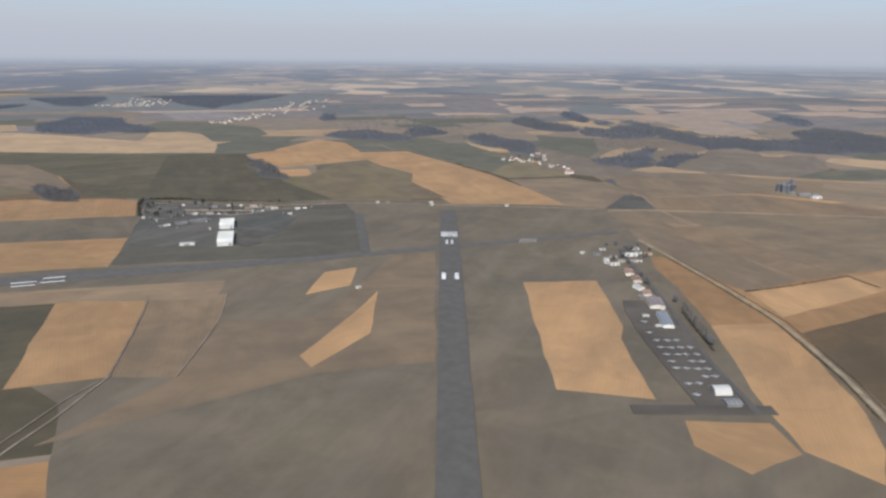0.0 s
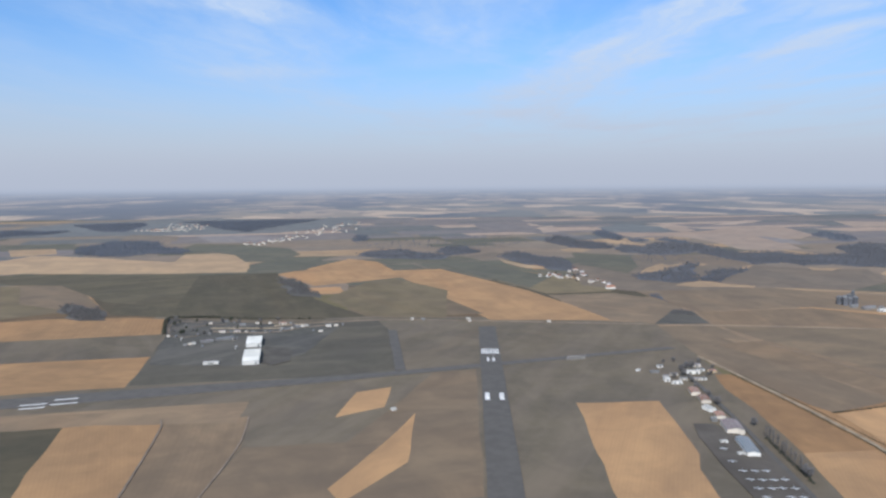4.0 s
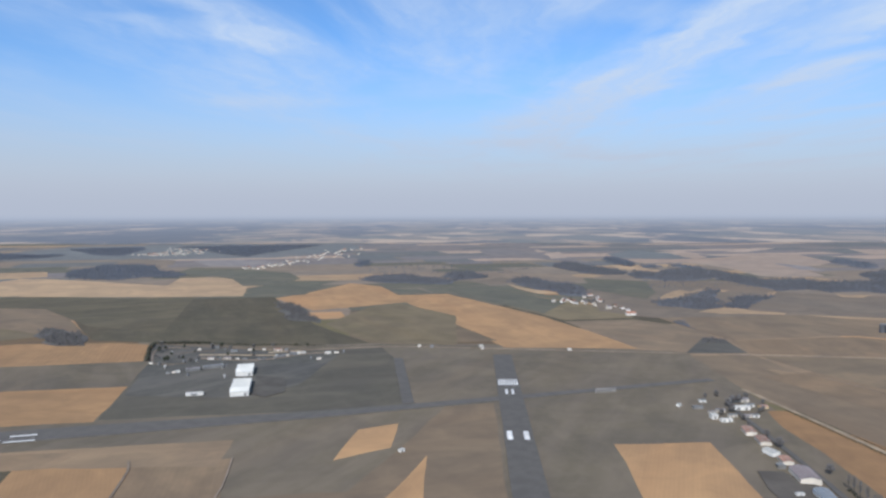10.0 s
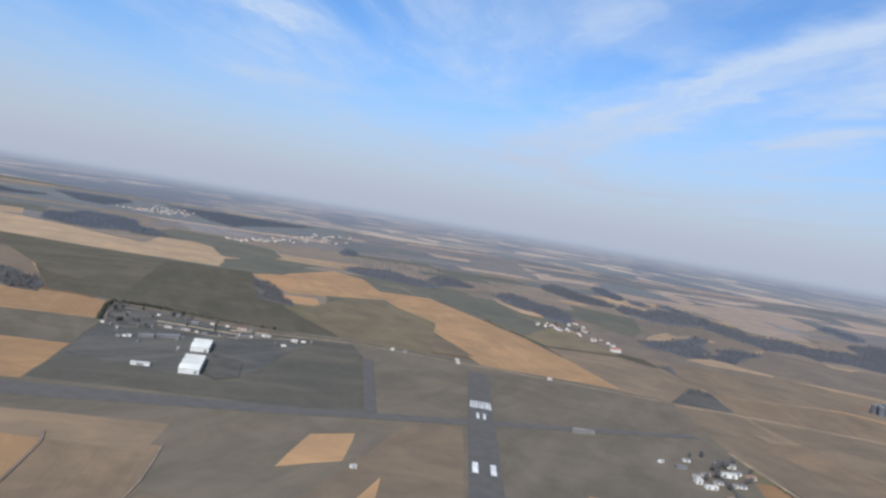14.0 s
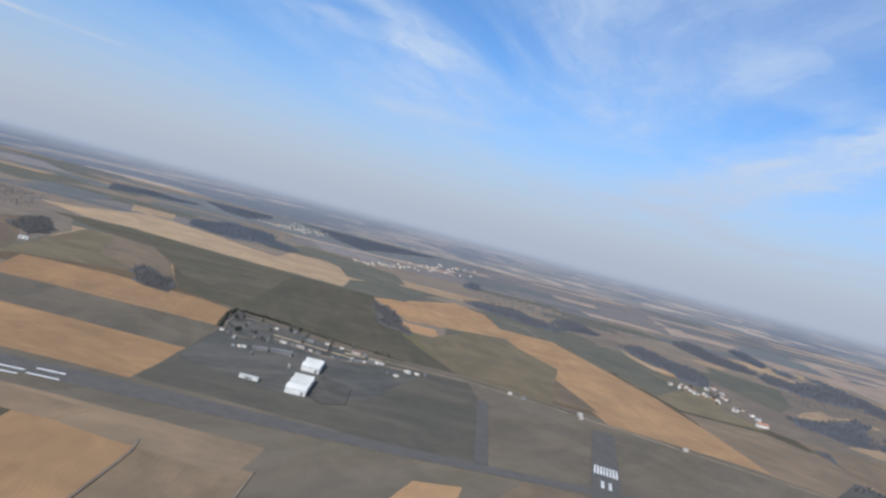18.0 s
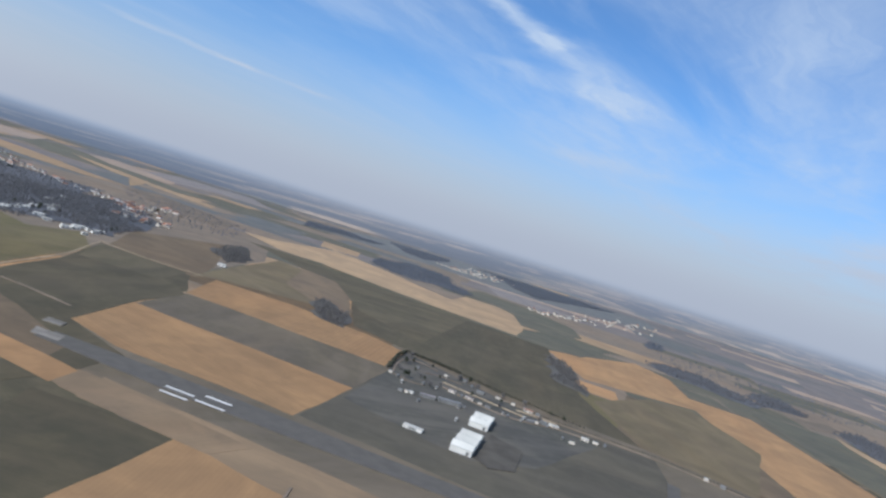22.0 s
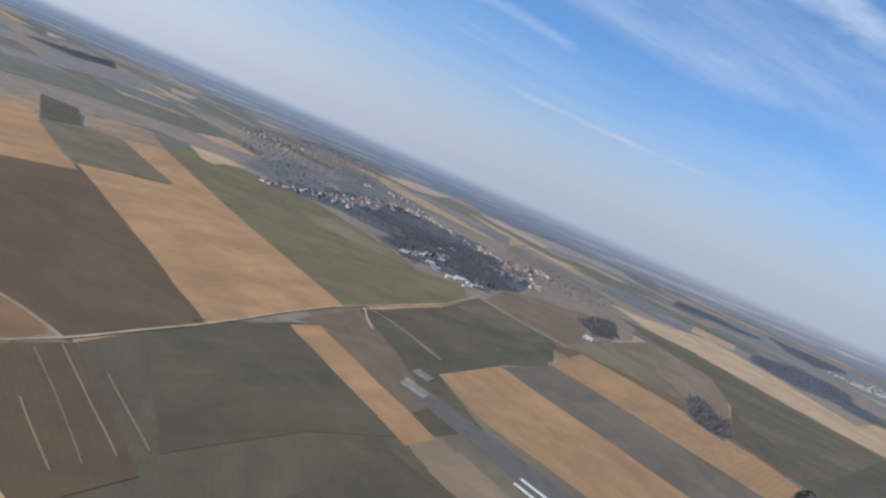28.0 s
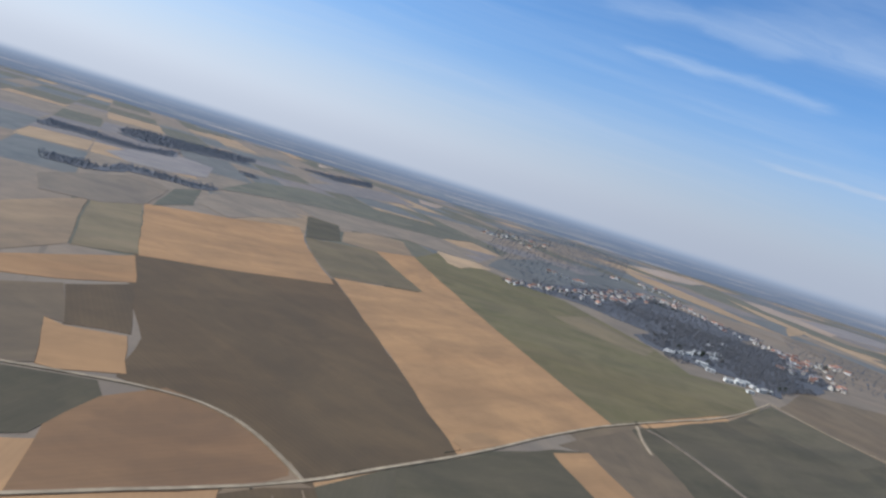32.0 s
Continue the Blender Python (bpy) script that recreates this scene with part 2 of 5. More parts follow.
def soil(name, colour, other, rows=4.0, row_depth=0.12, patch=0.75, vary=0.12):
    """Farmland: two tones in drifts, drill rows along the field, tramlines, fine grain."""
    m, n, bsdf = material(name, 0.95)
    place = n.add("ShaderNodeTexCoord").outputs["Object"]
    rnd = n.add("ShaderNodeObjectInfo").outputs["Random"]
    shift = n.add("ShaderNodeCombineXYZ", {0: n.math("MULTIPLY", rnd, 900.0), 1: n.math("MULTIPLY", rnd, 370.0)}).outputs[0]
    moved = n.add("ShaderNodeVectorMath", {0: place, 1: shift}, operation="ADD").outputs[0]
    drift = n.noise(n.stretch(moved, (0.2, 1.0, 1)), 0.022, 5.0, 0.62, 0.5)
    spots = n.noise(moved, 0.06, 5.0, 0.62)
    c = n.mix(n.math("MULTIPLY", n.smooth(drift, 0.36, 0.66), patch), rgb(*colour), rgb(*other))
    c = n.mix(n.math("MULTIPLY", n.smooth(spots, 0.42, 0.72), patch * 0.7), c, rgb(*other))
    broad = n.noise(n.stretch(moved, (0.25, 1.0, 1)), 0.004, 3.0, 0.5, 0.8)
    c = n.mix(n.math("MULTIPLY", n.smooth(broad, 0.4, 0.65), 0.35), c, rgb(*(0.5 * (a + b) * t for a, b, t in zip(colour, other, (1.12, 0.98, 0.86)))))
    damp = n.noise(moved, 0.011, 6.0, 0.6, 1.0)
    c = n.mix(1.0, c, n.add("ShaderNodeCombineColor", {0: n.smooth(damp, 0.34, 0.68, 0.86, 1.10), 1: n.smooth(damp, 0.34, 0.68, 0.87, 1.09), 2: n.smooth(damp, 0.34, 0.68, 0.90, 1.07)}).outputs[0], "MULTIPLY")
    y = n.add("ShaderNodeSeparateXYZ", {0: place}).outputs[1]
    wob = n.math("ADD", y, n.math("MULTIPLY", spots, 1.5))
    comb = n.math("SINE", n.math("MULTIPLY", wob, 6.2832 / rows))
    wide = n.math("SINE", n.math("MULTIPLY", wob, 6.2832 / 27.0))
    line = n.math("MULTIPLY", n.smooth(wide, 0.955, 1.0), row_depth * 0.7)
    shade = n.math("ADD", n.math("MULTIPLY", n.smooth(comb, -1, 1), row_depth), line)
    c = n.mix(shade, c, rgb(*(k * 0.45 for k in other)))
    c = n.mix(1.0, c, n.add("ShaderNodeCombineColor", {i: n.smooth(rnd, 0, 1, 1 - vary, 1 + vary) for i in range(3)}).outputs[0], "MULTIPLY")
    n.tree.links.new(c, bsdf.inputs["Base Color"])
    h = n.math("ADD", comb, n.math("MULTIPLY", n.noise(place, 0.7, 3.0), 2.0))
    b = n.add("ShaderNodeBump", {"Height": h, "Strength": 0.15, "Distance": 0.1})
    n.tree.links.new(b.outputs[0], bsdf.inputs["Normal"])
    return m


SOIL = {
    "tan": soil("tan soil", (0.430, 0.246, 0.108), (0.342, 0.197, 0.090), 3.5, 0.05),
    "tan2": soil("reddish tan soil", (0.362, 0.200, 0.085), (0.272, 0.153, 0.068), 4.0, 0.05),
    "straw": soil("straw stubble", (0.435, 0.248, 0.108), (0.315, 0.183, 0.083), 7.0, 0.10),
    "khaki": soil("dry grass", (0.285, 0.19, 0.105), (0.21, 0.145, 0.083), 5.0, 0.04, 0.8),
    "brown": soil("grey-brown soil", (0.205, 0.142, 0.080), (0.155, 0.112, 0.066), 4.5, 0.04, 0.8),
    "dark": soil("dark ploughed soil", (0.150, 0.097, 0.048), (0.120, 0.081, 0.043), 4.0, 0.08, 0.8),
    "green": soil("dark winter crop", (0.093, 0.076, 0.042), (0.131, 0.101, 0.057), 3.5, 0.05, 0.9),
    "lgreen": soil("green winter wheat", (0.133, 0.111, 0.047), (0.177, 0.135, 0.065), 3.5, 0.06, 0.9),
    "grass": soil("airfield grass", (0.130, 0.101, 0.062), (0.160, 0.122, 0.079), 9.0, 0.02, 0.95),
    "meadow": soil("dull olive pasture", (0.165, 0.124, 0.064), (0.195, 0.142, 0.077), 6.0, 0.03, 0.9),
    "dun": soil("dun soil", (0.245, 0.170, 0.098), (0.195, 0.138, 0.083), 4.5, 0.04, 0.8),
    "turf": soil("dark damp turf", (0.096, 0.081, 0.054), (0.124, 0.101, 0.068), 9.0, 0.02, 0.95),
    "yard": soil("depot yard", (0.074, 0.067, 0.050), (0.118, 0.100, 0.076), 9.0, 0.02, 1.0),
    "rust": soil("orange-brown soil", (0.235, 0.130, 0.060), (0.185, 0.108, 0.055), 4.0, 0.05),
    # wheaten, drab, heath, blond, mauve, slate: aerial haze mixed into these base colours
    "wheaten": soil("haze-tinted wheaten soil", (0.415, 0.272, 0.142), (0.340, 0.226, 0.124), 4.0, 0.03),
    "drab": soil("haze-tinted drab soil", (0.228, 0.170, 0.112), (0.190, 0.146, 0.100), 4.5, 0.03, 0.9),
    "heath": soil("haze-tinted heath green pasture", (0.134, 0.121, 0.078), (0.160, 0.138, 0.092), 5.0, 0.03, 0.9),
    "blond": soil("haze-paled blond soil", (0.400, 0.288, 0.196), (0.335, 0.247, 0.174), 4.0, 0.02),
    "mauve": soil("haze-greyed mauve soil", (0.240, 0.196, 0.160), (0.205, 0.173, 0.146), 4.5, 0.02, 0.9),
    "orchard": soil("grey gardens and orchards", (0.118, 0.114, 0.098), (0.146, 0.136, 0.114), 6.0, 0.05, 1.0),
    "slate": soil("haze-greyed slate pasture", (0.154, 0.151, 0.131), (0.180, 0.168, 0.143), 5.0, 0.02, 0.9),
}
LITTER = plain("leaf litter", (0.108, 0.094, 0.076), 0.95, grain=0.08, wear=0.3)
# litter under the farther woods, greyed in its colour to stand for haze
HAZED_LITTER = plain("haze-greyed leaf litter", (0.122, 0.116, 0.114), 0.95, grain=0.05, wear=0.3)
GRAVEL = plain("pale gravel", (0.37, 0.275, 0.165), 0.95, grain=0.5, wear=0.3)
ASPHALT = plain("worn asphalt", (0.122, 0.104, 0.082), 0.85, grain=0.6, wear=0.12, vary=0.05)
DARK_ASPHALT = plain("dark old asphalt", (0.108, 0.090, 0.066), 0.9, grain=0.25, wear=0.3, vary=0.05)
APRON = plain("worn brownish apron", (0.112, 0.090, 0.066), 0.9, grain=0.12, wear=0.28, vary=0.04)
DIRT = plain("pale trodden earth", (0.25, 0.185, 0.125), 0.95, grain=0.3, wear=0.3)
CONCRETE = plain("old concrete", (0.235, 0.20, 0.155), 0.9, grain=0.4, wear=0.3)
PAINT = plain("worn runway paint", (0.74, 0.68, 0.58), 0.7, grain=0.6, wear=0.18)
WHITE_ROOF = plain("white sheet roof", (0.58, 0.53, 0.44), 0.75, grain=0.3, wear=0.12)
BRIGHT_ROOF = plain("bright sheet roof", (0.70, 0.645, 0.53), 0.7, grain=0.3, wear=0.14)
CREAM_ROOF = plain("faded pink roof felt", (0.36, 0.29, 0.25), 0.85, grain=0.5, wear=0.2)
ROSE_ROOF = plain("faded reddish sheet roof", (0.25, 0.185, 0.165), 0.7, grain=0.4, wear=0.25)
YELLOW_WALL = plain("yellow render", (0.66, 0.47, 0.22), 0.9, grain=0.7, wear=0.12)
GREY_ROOF = plain("grey sheet roof", (0.20, 0.19, 0.17), 0.5, grain=0.3, wear=0.2)
RIB = plain("grey roof seam", (0.34, 0.315, 0.27), 0.5, grain=0.4)
BLUE_ROOF = plain("blue-grey sheet roof", (0.215, 0.225, 0.225), 0.45, grain=0.3, wear=0.2)
TILE_ROOF = plain("red-brown clay tiles", (0.34, 0.175, 0.110), 0.85, grain=1.2, wear=0.35, vary=0.3)
SLATE_ROOF = plain("brown-grey tiles", (0.24, 0.205, 0.185), 0.8, grain=1.2, wear=0.3, vary=0.25)
CREAM_WALL = plain("cream render", (0.66, 0.57, 0.44), 0.9, grain=0.7, wear=0.15, vary=0.12)
WHITE_WALL = plain("white render", (0.72, 0.67, 0.57), 0.9, grain=0.7, wear=0.12, vary=0.08)
METAL_WALL = plain("grey metal cladding", (0.22, 0.205, 0.18), 0.5, grain=0.5)
STEEL = plain("galvanised steel", (0.15, 0.147, 0.147), 0.6, 0.2, grain=0.5)
DOOR = plain("dark wooden door", (0.10, 0.07, 0.05), 0.7)
BRICK = plain("red brick", (0.30, 0.13, 0.09), 0.9, grain=3.0)
AIR_WHITE = plain("white aircraft paint", (0.60, 0.57, 0.51), 0.3, grain=1.0, wear=0.06, vary=0.05)
RUBBER = plain("black rubber", (0.03, 0.03, 0.03), 0.8)
BARK = plain("grey-brown bark", (0.12, 0.095, 0.075), 0.95, grain=2.0)


def twigs(name, a, b):
    m, n, bsdf = material(name, 0.95)
    isl = n.add("ShaderNodeNewGeometry").outputs["Random Per Island"]
    place = n.add("ShaderNodeTexCoord").outputs["Object"]
    c = n.mix(isl, rgb(*a), rgb(*b))
    c = n.mix(n.math("MULTIPLY", n.smooth(n.noise(place, 0.9, 4.0), 0.35, 0.7), 0.5), c, rgb(*(k * 0.5 for k in a)))
    n.tree.links.new(c, bsdf.inputs["Base Color"])
    return m


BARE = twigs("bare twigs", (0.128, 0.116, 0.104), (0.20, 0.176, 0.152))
EVERGREEN = twigs("evergreen needles", (0.038, 0.044, 0.026), (0.075, 0.08, 0.046))
SHRUB = twigs("hedge leaves", (0.045, 0.046, 0.028), (0.09, 0.082, 0.054))
glass, n_, bsdf_ = material("window glass", 0.08)
bsdf_.inputs["Base Color"].default_value = rgb(0.03, 0.035, 0.045)
bsdf_.inputs["Specular IOR Level"].default_value = 0.6
GLASS = glass
# crowns of farther woods: lighter, bluer base colours standing in for haze
HAZED_BARE = twigs("haze-paled winter woods", (0.146, 0.138, 0.134), (0.190, 0.177, 0.168))
BLUE_HAZED_BARE = twigs("haze-blued winter woods", (0.142, 0.148, 0.164), (0.176, 0.180, 0.190))


# ---- mesh helpers ----
def box(bm, c, s, turn=0.0):
    m = pose(*c, 0, 0, turn) @ Matrix.Diagonal((*s, 1))
    bmesh.ops.create_cube(bm, size=1, matrix=m)
    return bm


def tube(bm, a, b, r0, r1, sides=8):
    a, b = Vector(a), Vector(b)
    d = b - a
    m = Matrix.Translation((a + b) / 2) @ d.to_track_quat("Z", "Y").to_matrix().to_4x4()
    bmesh.ops.create_cone(bm, cap_ends=True, segments=sides, radius1=r0, radius2=r1, depth=d.length, matrix=m)
    return bm


def loft(bm, rings):
    """Joins rings of equally many points into a closed skin."""
    vs = [[bm.verts.new(p) for p in ring] for ring in rings]
    k = len(vs[0])
    for a, b in zip(vs, vs[1:]):
        for i in range(k):
            bm.faces.new((a[i], a[(i + 1) % k], b[(i + 1) % k], b[i]))
    bm.faces.new(vs[0][::-1])
    bm.faces.new(vs[-1])
    bmesh.ops.recalc_face_normals(bm, faces=bm.faces)
    return bm


def mesh(name, bm, mat):
    me = bpy.data.meshes.new(name)
    bm.to_mesh(me)
    bm.free()
    me.materials.append(mat)
    return me


def part(name, bm, mat, parent, label=""):
    ob = new(name, mesh(name, bm, mat))
    ob.parent = parent
    return tagged(ob, label)


def thing(name, m, label, category, group="", kind=""):
    ob = new(name)
    ob.matrix_basis = m
    return tagged(ob, label, category, group, kind)


def big_mesh(name, verts, faces, mat):
    """A mesh of many triangles from arrays."""
    me = bpy.data.meshes.new(name)
    me.vertices.add(len(verts))
    me.vertices.foreach_set("co", np.ascontiguousarray(verts, np.float32).ravel())
    me.loops.add(faces.size)
    me.loops.foreach_set("vertex_index", np.ascontiguousarray(faces, np.int32).ravel())
    me.polygons.add(len(faces))
    me.polygons.foreach_set("loop_start", np.arange(0, faces.size, faces.shape[1], dtype=np.int32))
    me.update(calc_edges=True)
    me.materials.append(mat)
    return me

# ---- the land ----
bm = bmesh.new()
bmesh.ops.create_circle(bm, cap_ends=True, segments=96, radius=30000)
ground = tagged(new("ground", mesh("ground", bm, SOIL["drab"])), "wide flat farming plain of dull grey-brown soil", "ground", "", "structure")

from mathutils import geometry

LEVEL = [0.12]


def outline(points, rough):
    """The points of a field's edge, uneven as edges of fields are."""
    out = []
    for (ax, ay), (bx, by) in zip(points, points[1:] + points[:1]):
        k = max(1, int(math.hypot(bx - ax, by - ay) / 22))
        for i in range(k):
            u = i / k
            x, y = ax + (bx - ax) * u, ay + (by - ay) * u
            if i:
                x += rough * noise.noise((x * 0.021, y * 0.021, 1.3))
                y += rough * noise.noise((x * 0.021, y * 0.021, 7.7))
            out.append((x, y))
    return out


def slab(name, points, z, mat):
    """A flat piece of land with a low edge, its own x axis along its longest side."""
    longest = max(zip(points, points[1:] + points[:1]), key=lambda s: math.dist(*s))
    turn = math.atan2(longest[1][1] - longest[0][1], longest[1][0] - longest[0][0])
    cx, cy = sum(p[0] for p in points) / len(points), sum(p[1] for p in points) / len(points)
    m = pose(cx, cy, 0, 0, 0, math.degrees(turn))
    inv = m.inverted()
    bm = bmesh.new()
    top = [bm.verts.new(inv @ Vector((x, y, z))) for x, y in points]
    low = [bm.verts.new(inv @ Vector((x, y, -0.4))) for x, y in points]
    for a, b, c in geometry.tessellate_polygon([[v.co for v in top]]):
        f = bm.faces.new((top[a], top[b], top[c]))
        f.normal_update()
        if f.normal.z < 0:
            f.normal_flip()
    for i in range(len(top)):
        j = (i + 1) % len(top)
        bm.faces.new((top[i], low[i], low[j], top[j]))
    ob = new(name, mesh(name, bm, mat))
    ob.matrix_basis = m
    return ob


def field(kind, label, *points):
    LEVEL[0] += 0.004
    ob = slab("field", outline(list(points), 2.6), LEVEL[0], SOIL[kind])
    return tagged(ob, label, "field", "", "structure")


def ribbon(points, width):
    left, right = [], []
    for i, (x, y) in enumerate(points):
        a, b = points[max(0, i - 1)], points[min(len(points) - 1, i + 1)]
        d = math.hypot(b[0] - a[0], b[1] - a[1])
        nx, ny = -(b[1] - a[1]) / d * width / 2, (b[0] - a[0]) / d * width / 2
        left.append((x + nx, y + ny))
        right.append((x - nx, y - ny))
    return left + right[::-1]


def lane(kind, label, width, *points):
    fine = []
    for (ax, ay), (bx, by) in zip(points, points[1:]):
        fine += [(ax + (bx - ax) * i / 4, ay + (by - ay) * i / 4) for i in range(4)]
    fine.append(points[-1])
    for _ in range(3):
        fine = [fine[0]] + [((a[0] + 2 * b[0] + c[0]) / 4, (a[1] + 2 * b[1] + c[1]) / 4) for a, b, c in zip(fine, fine[1:], fine[2:])] + [fine[-1]]
    fine = [(x + 0.8 * noise.noise((x * 0.03, y * 0.03, 0)), y + 0.8 * noise.noise((x * 0.03, y * 0.03, 5))) for x, y in fine]
    ob = slab("road", ribbon(fine, width), 0.80, {"gravel": GRAVEL, "dirt": DIRT, "trail": SOIL["dun"]}[kind])
    return tagged(ob, label, "road", "", "structure")


# patchwork of fields out to the horizon, each with its own edges and height
def patchwork():
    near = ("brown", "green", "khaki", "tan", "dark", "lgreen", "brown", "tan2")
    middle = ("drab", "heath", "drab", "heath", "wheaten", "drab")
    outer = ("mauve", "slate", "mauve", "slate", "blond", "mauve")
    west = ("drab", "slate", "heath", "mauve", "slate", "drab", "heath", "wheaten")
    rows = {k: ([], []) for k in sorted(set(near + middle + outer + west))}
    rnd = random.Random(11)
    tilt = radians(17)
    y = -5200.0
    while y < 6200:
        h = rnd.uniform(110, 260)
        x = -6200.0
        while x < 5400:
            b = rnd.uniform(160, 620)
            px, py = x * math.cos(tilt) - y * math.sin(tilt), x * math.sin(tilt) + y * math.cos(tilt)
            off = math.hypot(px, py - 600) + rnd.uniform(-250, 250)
            # outer belts take the haze-tinted soils, so the painted haze grows with distance
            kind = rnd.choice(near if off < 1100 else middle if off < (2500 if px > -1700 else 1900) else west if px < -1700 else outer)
            if off < 6600:
                vs, fs = rows[kind]
                z = rnd.uniform(0.03, 0.10)
                g = rnd.uniform(0, 9)
                skew = rnd.uniform(-40, 40)
                base = len(vs)
                for u, v in ((x + g, y + g), (x + b, y + rnd.uniform(-9, 9)), (x + b + skew, y + h - g), (x + skew * 0.6, y + h)):
                    vs.append((u * math.cos(tilt) - v * math.sin(tilt), u * math.sin(tilt) + v * math.cos(tilt), z))
                fs.append((base, base + 1, base + 2, base + 3))
            x += b
        y += h
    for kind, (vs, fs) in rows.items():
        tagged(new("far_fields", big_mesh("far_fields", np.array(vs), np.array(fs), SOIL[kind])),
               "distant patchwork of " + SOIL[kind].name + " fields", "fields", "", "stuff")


patchwork()
field("grass", "dull mown grass of the airfield", (-600, 1275), (-500, 1000), (-560, 840), (-700, 770), (-300, 480), (-100, 60), (420, 60), (330, 460), (345, 700), (300, 900), (300, 1226), (0, 1275), (-330, 1285))
field("turf", "dark damp turf between the depot and the runways", (-566, 1256), (-505, 1110), (-430, 845), (-170, 893), (-112, 915), (-150, 1160), (-180, 1240), (-330, 1205))
field("yard", "rough grass and paving of the depot", (-566, 1256), (-505, 1110), (-450, 940), (-300, 935), (-255, 1000), (-240, 1190), (-330, 1205))
field("green", "dark green field below the road", (-700, 575), (-600, 465), (-430, 470), (-250, 560), (-330, 700), (-480, 690), (-560, 705), (-740, 655))
field("drab", "dun pasture and gardens round the village", (-1050, 1050), (-1250, 990), (-1700, 760), (-2400, 1050), (-2300, 1800), (-1500, 1950), (-1150, 1560), (-1000, 1260))
field("khaki", "dull tan stubble field with a worn path beside it", (-328, 718), (-247, 739), (-227, 655), (-225, 527), (-282, 526))
field("dun", "dun grey-brown field next to the main runway", (-225, 655), (-131, 670), (-97, 783), (-64, 908), (-9, 924), (-5, 562), (-107, 537), (-284, 419), (-225, 527))
field("tan", "bare tan field below the cross runway", (-425, 704), (-335, 727), (-321, 700), (-282, 526), (-357, 502))
field("green", "dark green field below the cross runway", (-475, 687), (-424, 703), (-357, 502), (-413, 501), (-529, 661))
field("khaki", "pale strip of dry grass along the cross runway", (-539, 727), (-263, 788), (-254, 719), (-425, 706), (-508, 682))
field("tan", "small tan field wedged between the runways", (-148, 823), (-110, 845), (-109, 772), (-156, 737))
field("tan", "tan triangular field wedged beside the main runway", (-74, 753), (-70, 626), (-114, 548), (-129, 572), (-96, 671))
field("tan", "bright tan field beside the main runway", (100, 789), (192, 798), (187, 649), (177, 617), (174, 494), (96, 510))
field("tan2", "dry straw coloured field behind the airfield buildings", (290, 904), (313, 905), (344, 768), (350, 662), (279, 653), (285, 772), (281, 844))
field("tan", "bright tan field between apron and railway", (279, 653), (350, 662), (346, 569), (332, 476), (314, 421), (289, 381), (256, 420), (259, 512))
field("tan", "bright tan field at the end of the apron", (186, 461), (250, 458), (253, 416), (207, 392), (181, 426))
field("tan", "tan field beyond the railway", (363, 758), (517, 822), (532, 768), (365, 678))
field("tan2", "reddish tan field beyond the railway", (365, 678), (523, 754), (555, 730), (364, 635))
field("dark", "dark brown ploughed field beyond the railway", (364, 635), (555, 730), (429, 505), (354, 485))
field("tan", "tan field beside a hedge", (521, 822), (654, 875), (619, 802), (532, 768))
field("dun", "dun coloured field beside the airfield", (298, 1192), (395, 1210), (442, 802), (362, 762), (351, 785), (302, 948))
field("khaki", "dry straw coloured strip field", (373, 1108), (435, 1071), (507, 829), (442, 802))
field("brown", "dun coloured ploughed field", (398, 1205), (779, 1161), (901, 1149), (701, 876), (586, 853), (508, 831), (438, 1068))
field("khaki", "tan field beside the grove", (405, 1319), (632, 1363), (821, 1227), (785, 1170), (396, 1215))
field("tan", "long tan field behind the airfield", (-541, 1870), (-476, 2032), (-415, 2255), (-310, 2170), (-231, 1948), (-103, 1981), (26, 1748), (116, 1578), (202, 1344), (231, 1247), (19, 1249), (-111, 1606), (-199, 1805), (-292, 1730), (-392, 1659))
field("brown", "grey-brown field behind the airfield", (-305, 1638), (-206, 1735), (-108, 1566), (9, 1307), (-153, 1272), (-243, 1296))
field("dun", "dun coloured field in front of the hamlet", (232, 1252), (202, 1344), (150, 1519), (296, 1549), (387, 1446), (390, 1324), (303, 1216))
field("dun", "dun field round the silo farm", (444, 1519), (584, 1670), (748, 1628), (977, 1475), (843, 1263), (637, 1375), (409, 1330))
field("meadow", "dull green meadow in front of the hamlet", (12, 1964), (155, 1915), (305, 1672), (300, 1572), (152, 1541), (54, 1731))
field("wheaten", "tan field on the plain", (-1030, 2416), (-885, 2461), (-719, 2177), (-641, 1918), (-879, 1885))
field("wheaten", "reddish tan field on the plain", (-1503, 2267), (-1394, 2239), (-1144, 2144), (-1018, 2198), (-879, 1885), (-1234, 1888))
field("wheaten", "tan sliver of a field on the plain", (-1793, 2588), (-1642, 2644), (-1512, 2446), (-1612, 2341))
field("brown", "brown field on the plain", (-1055, 1634), (-972, 1653), (-749, 1361), (-837, 1327), (-947, 1421))
field("green", "dark green field behind the depot", (-936, 1622), (-901, 1843), (-551, 1902), (-497, 1767), (-343, 1466), (-206, 1277), (-397, 1246), (-572, 1271), (-689, 1287), (-812, 1447))
field("heath", "green meadow on the plain", (-693, 2102), (-627, 2330), (-465, 2338), (-497, 2238), (-485, 1956), (-555, 1913), (-637, 1919))
field("meadow", "olive meadow behind the airfield", (-69, 1589), (-60, 1267), (-207, 1286), (-323, 1470), (-276, 1716), (-206, 1780))
field("heath", "dull green meadow beside the hamlet", (-112, 2256), (71, 2011), (194, 1815), (120, 1625), (32, 1781), (-105, 2075))
field("straw", "bright straw field with fine rows beside the cross runway", (-690, 793), (-757, 918), (-468, 982), (-430, 837), (-500, 822), (-610, 787))
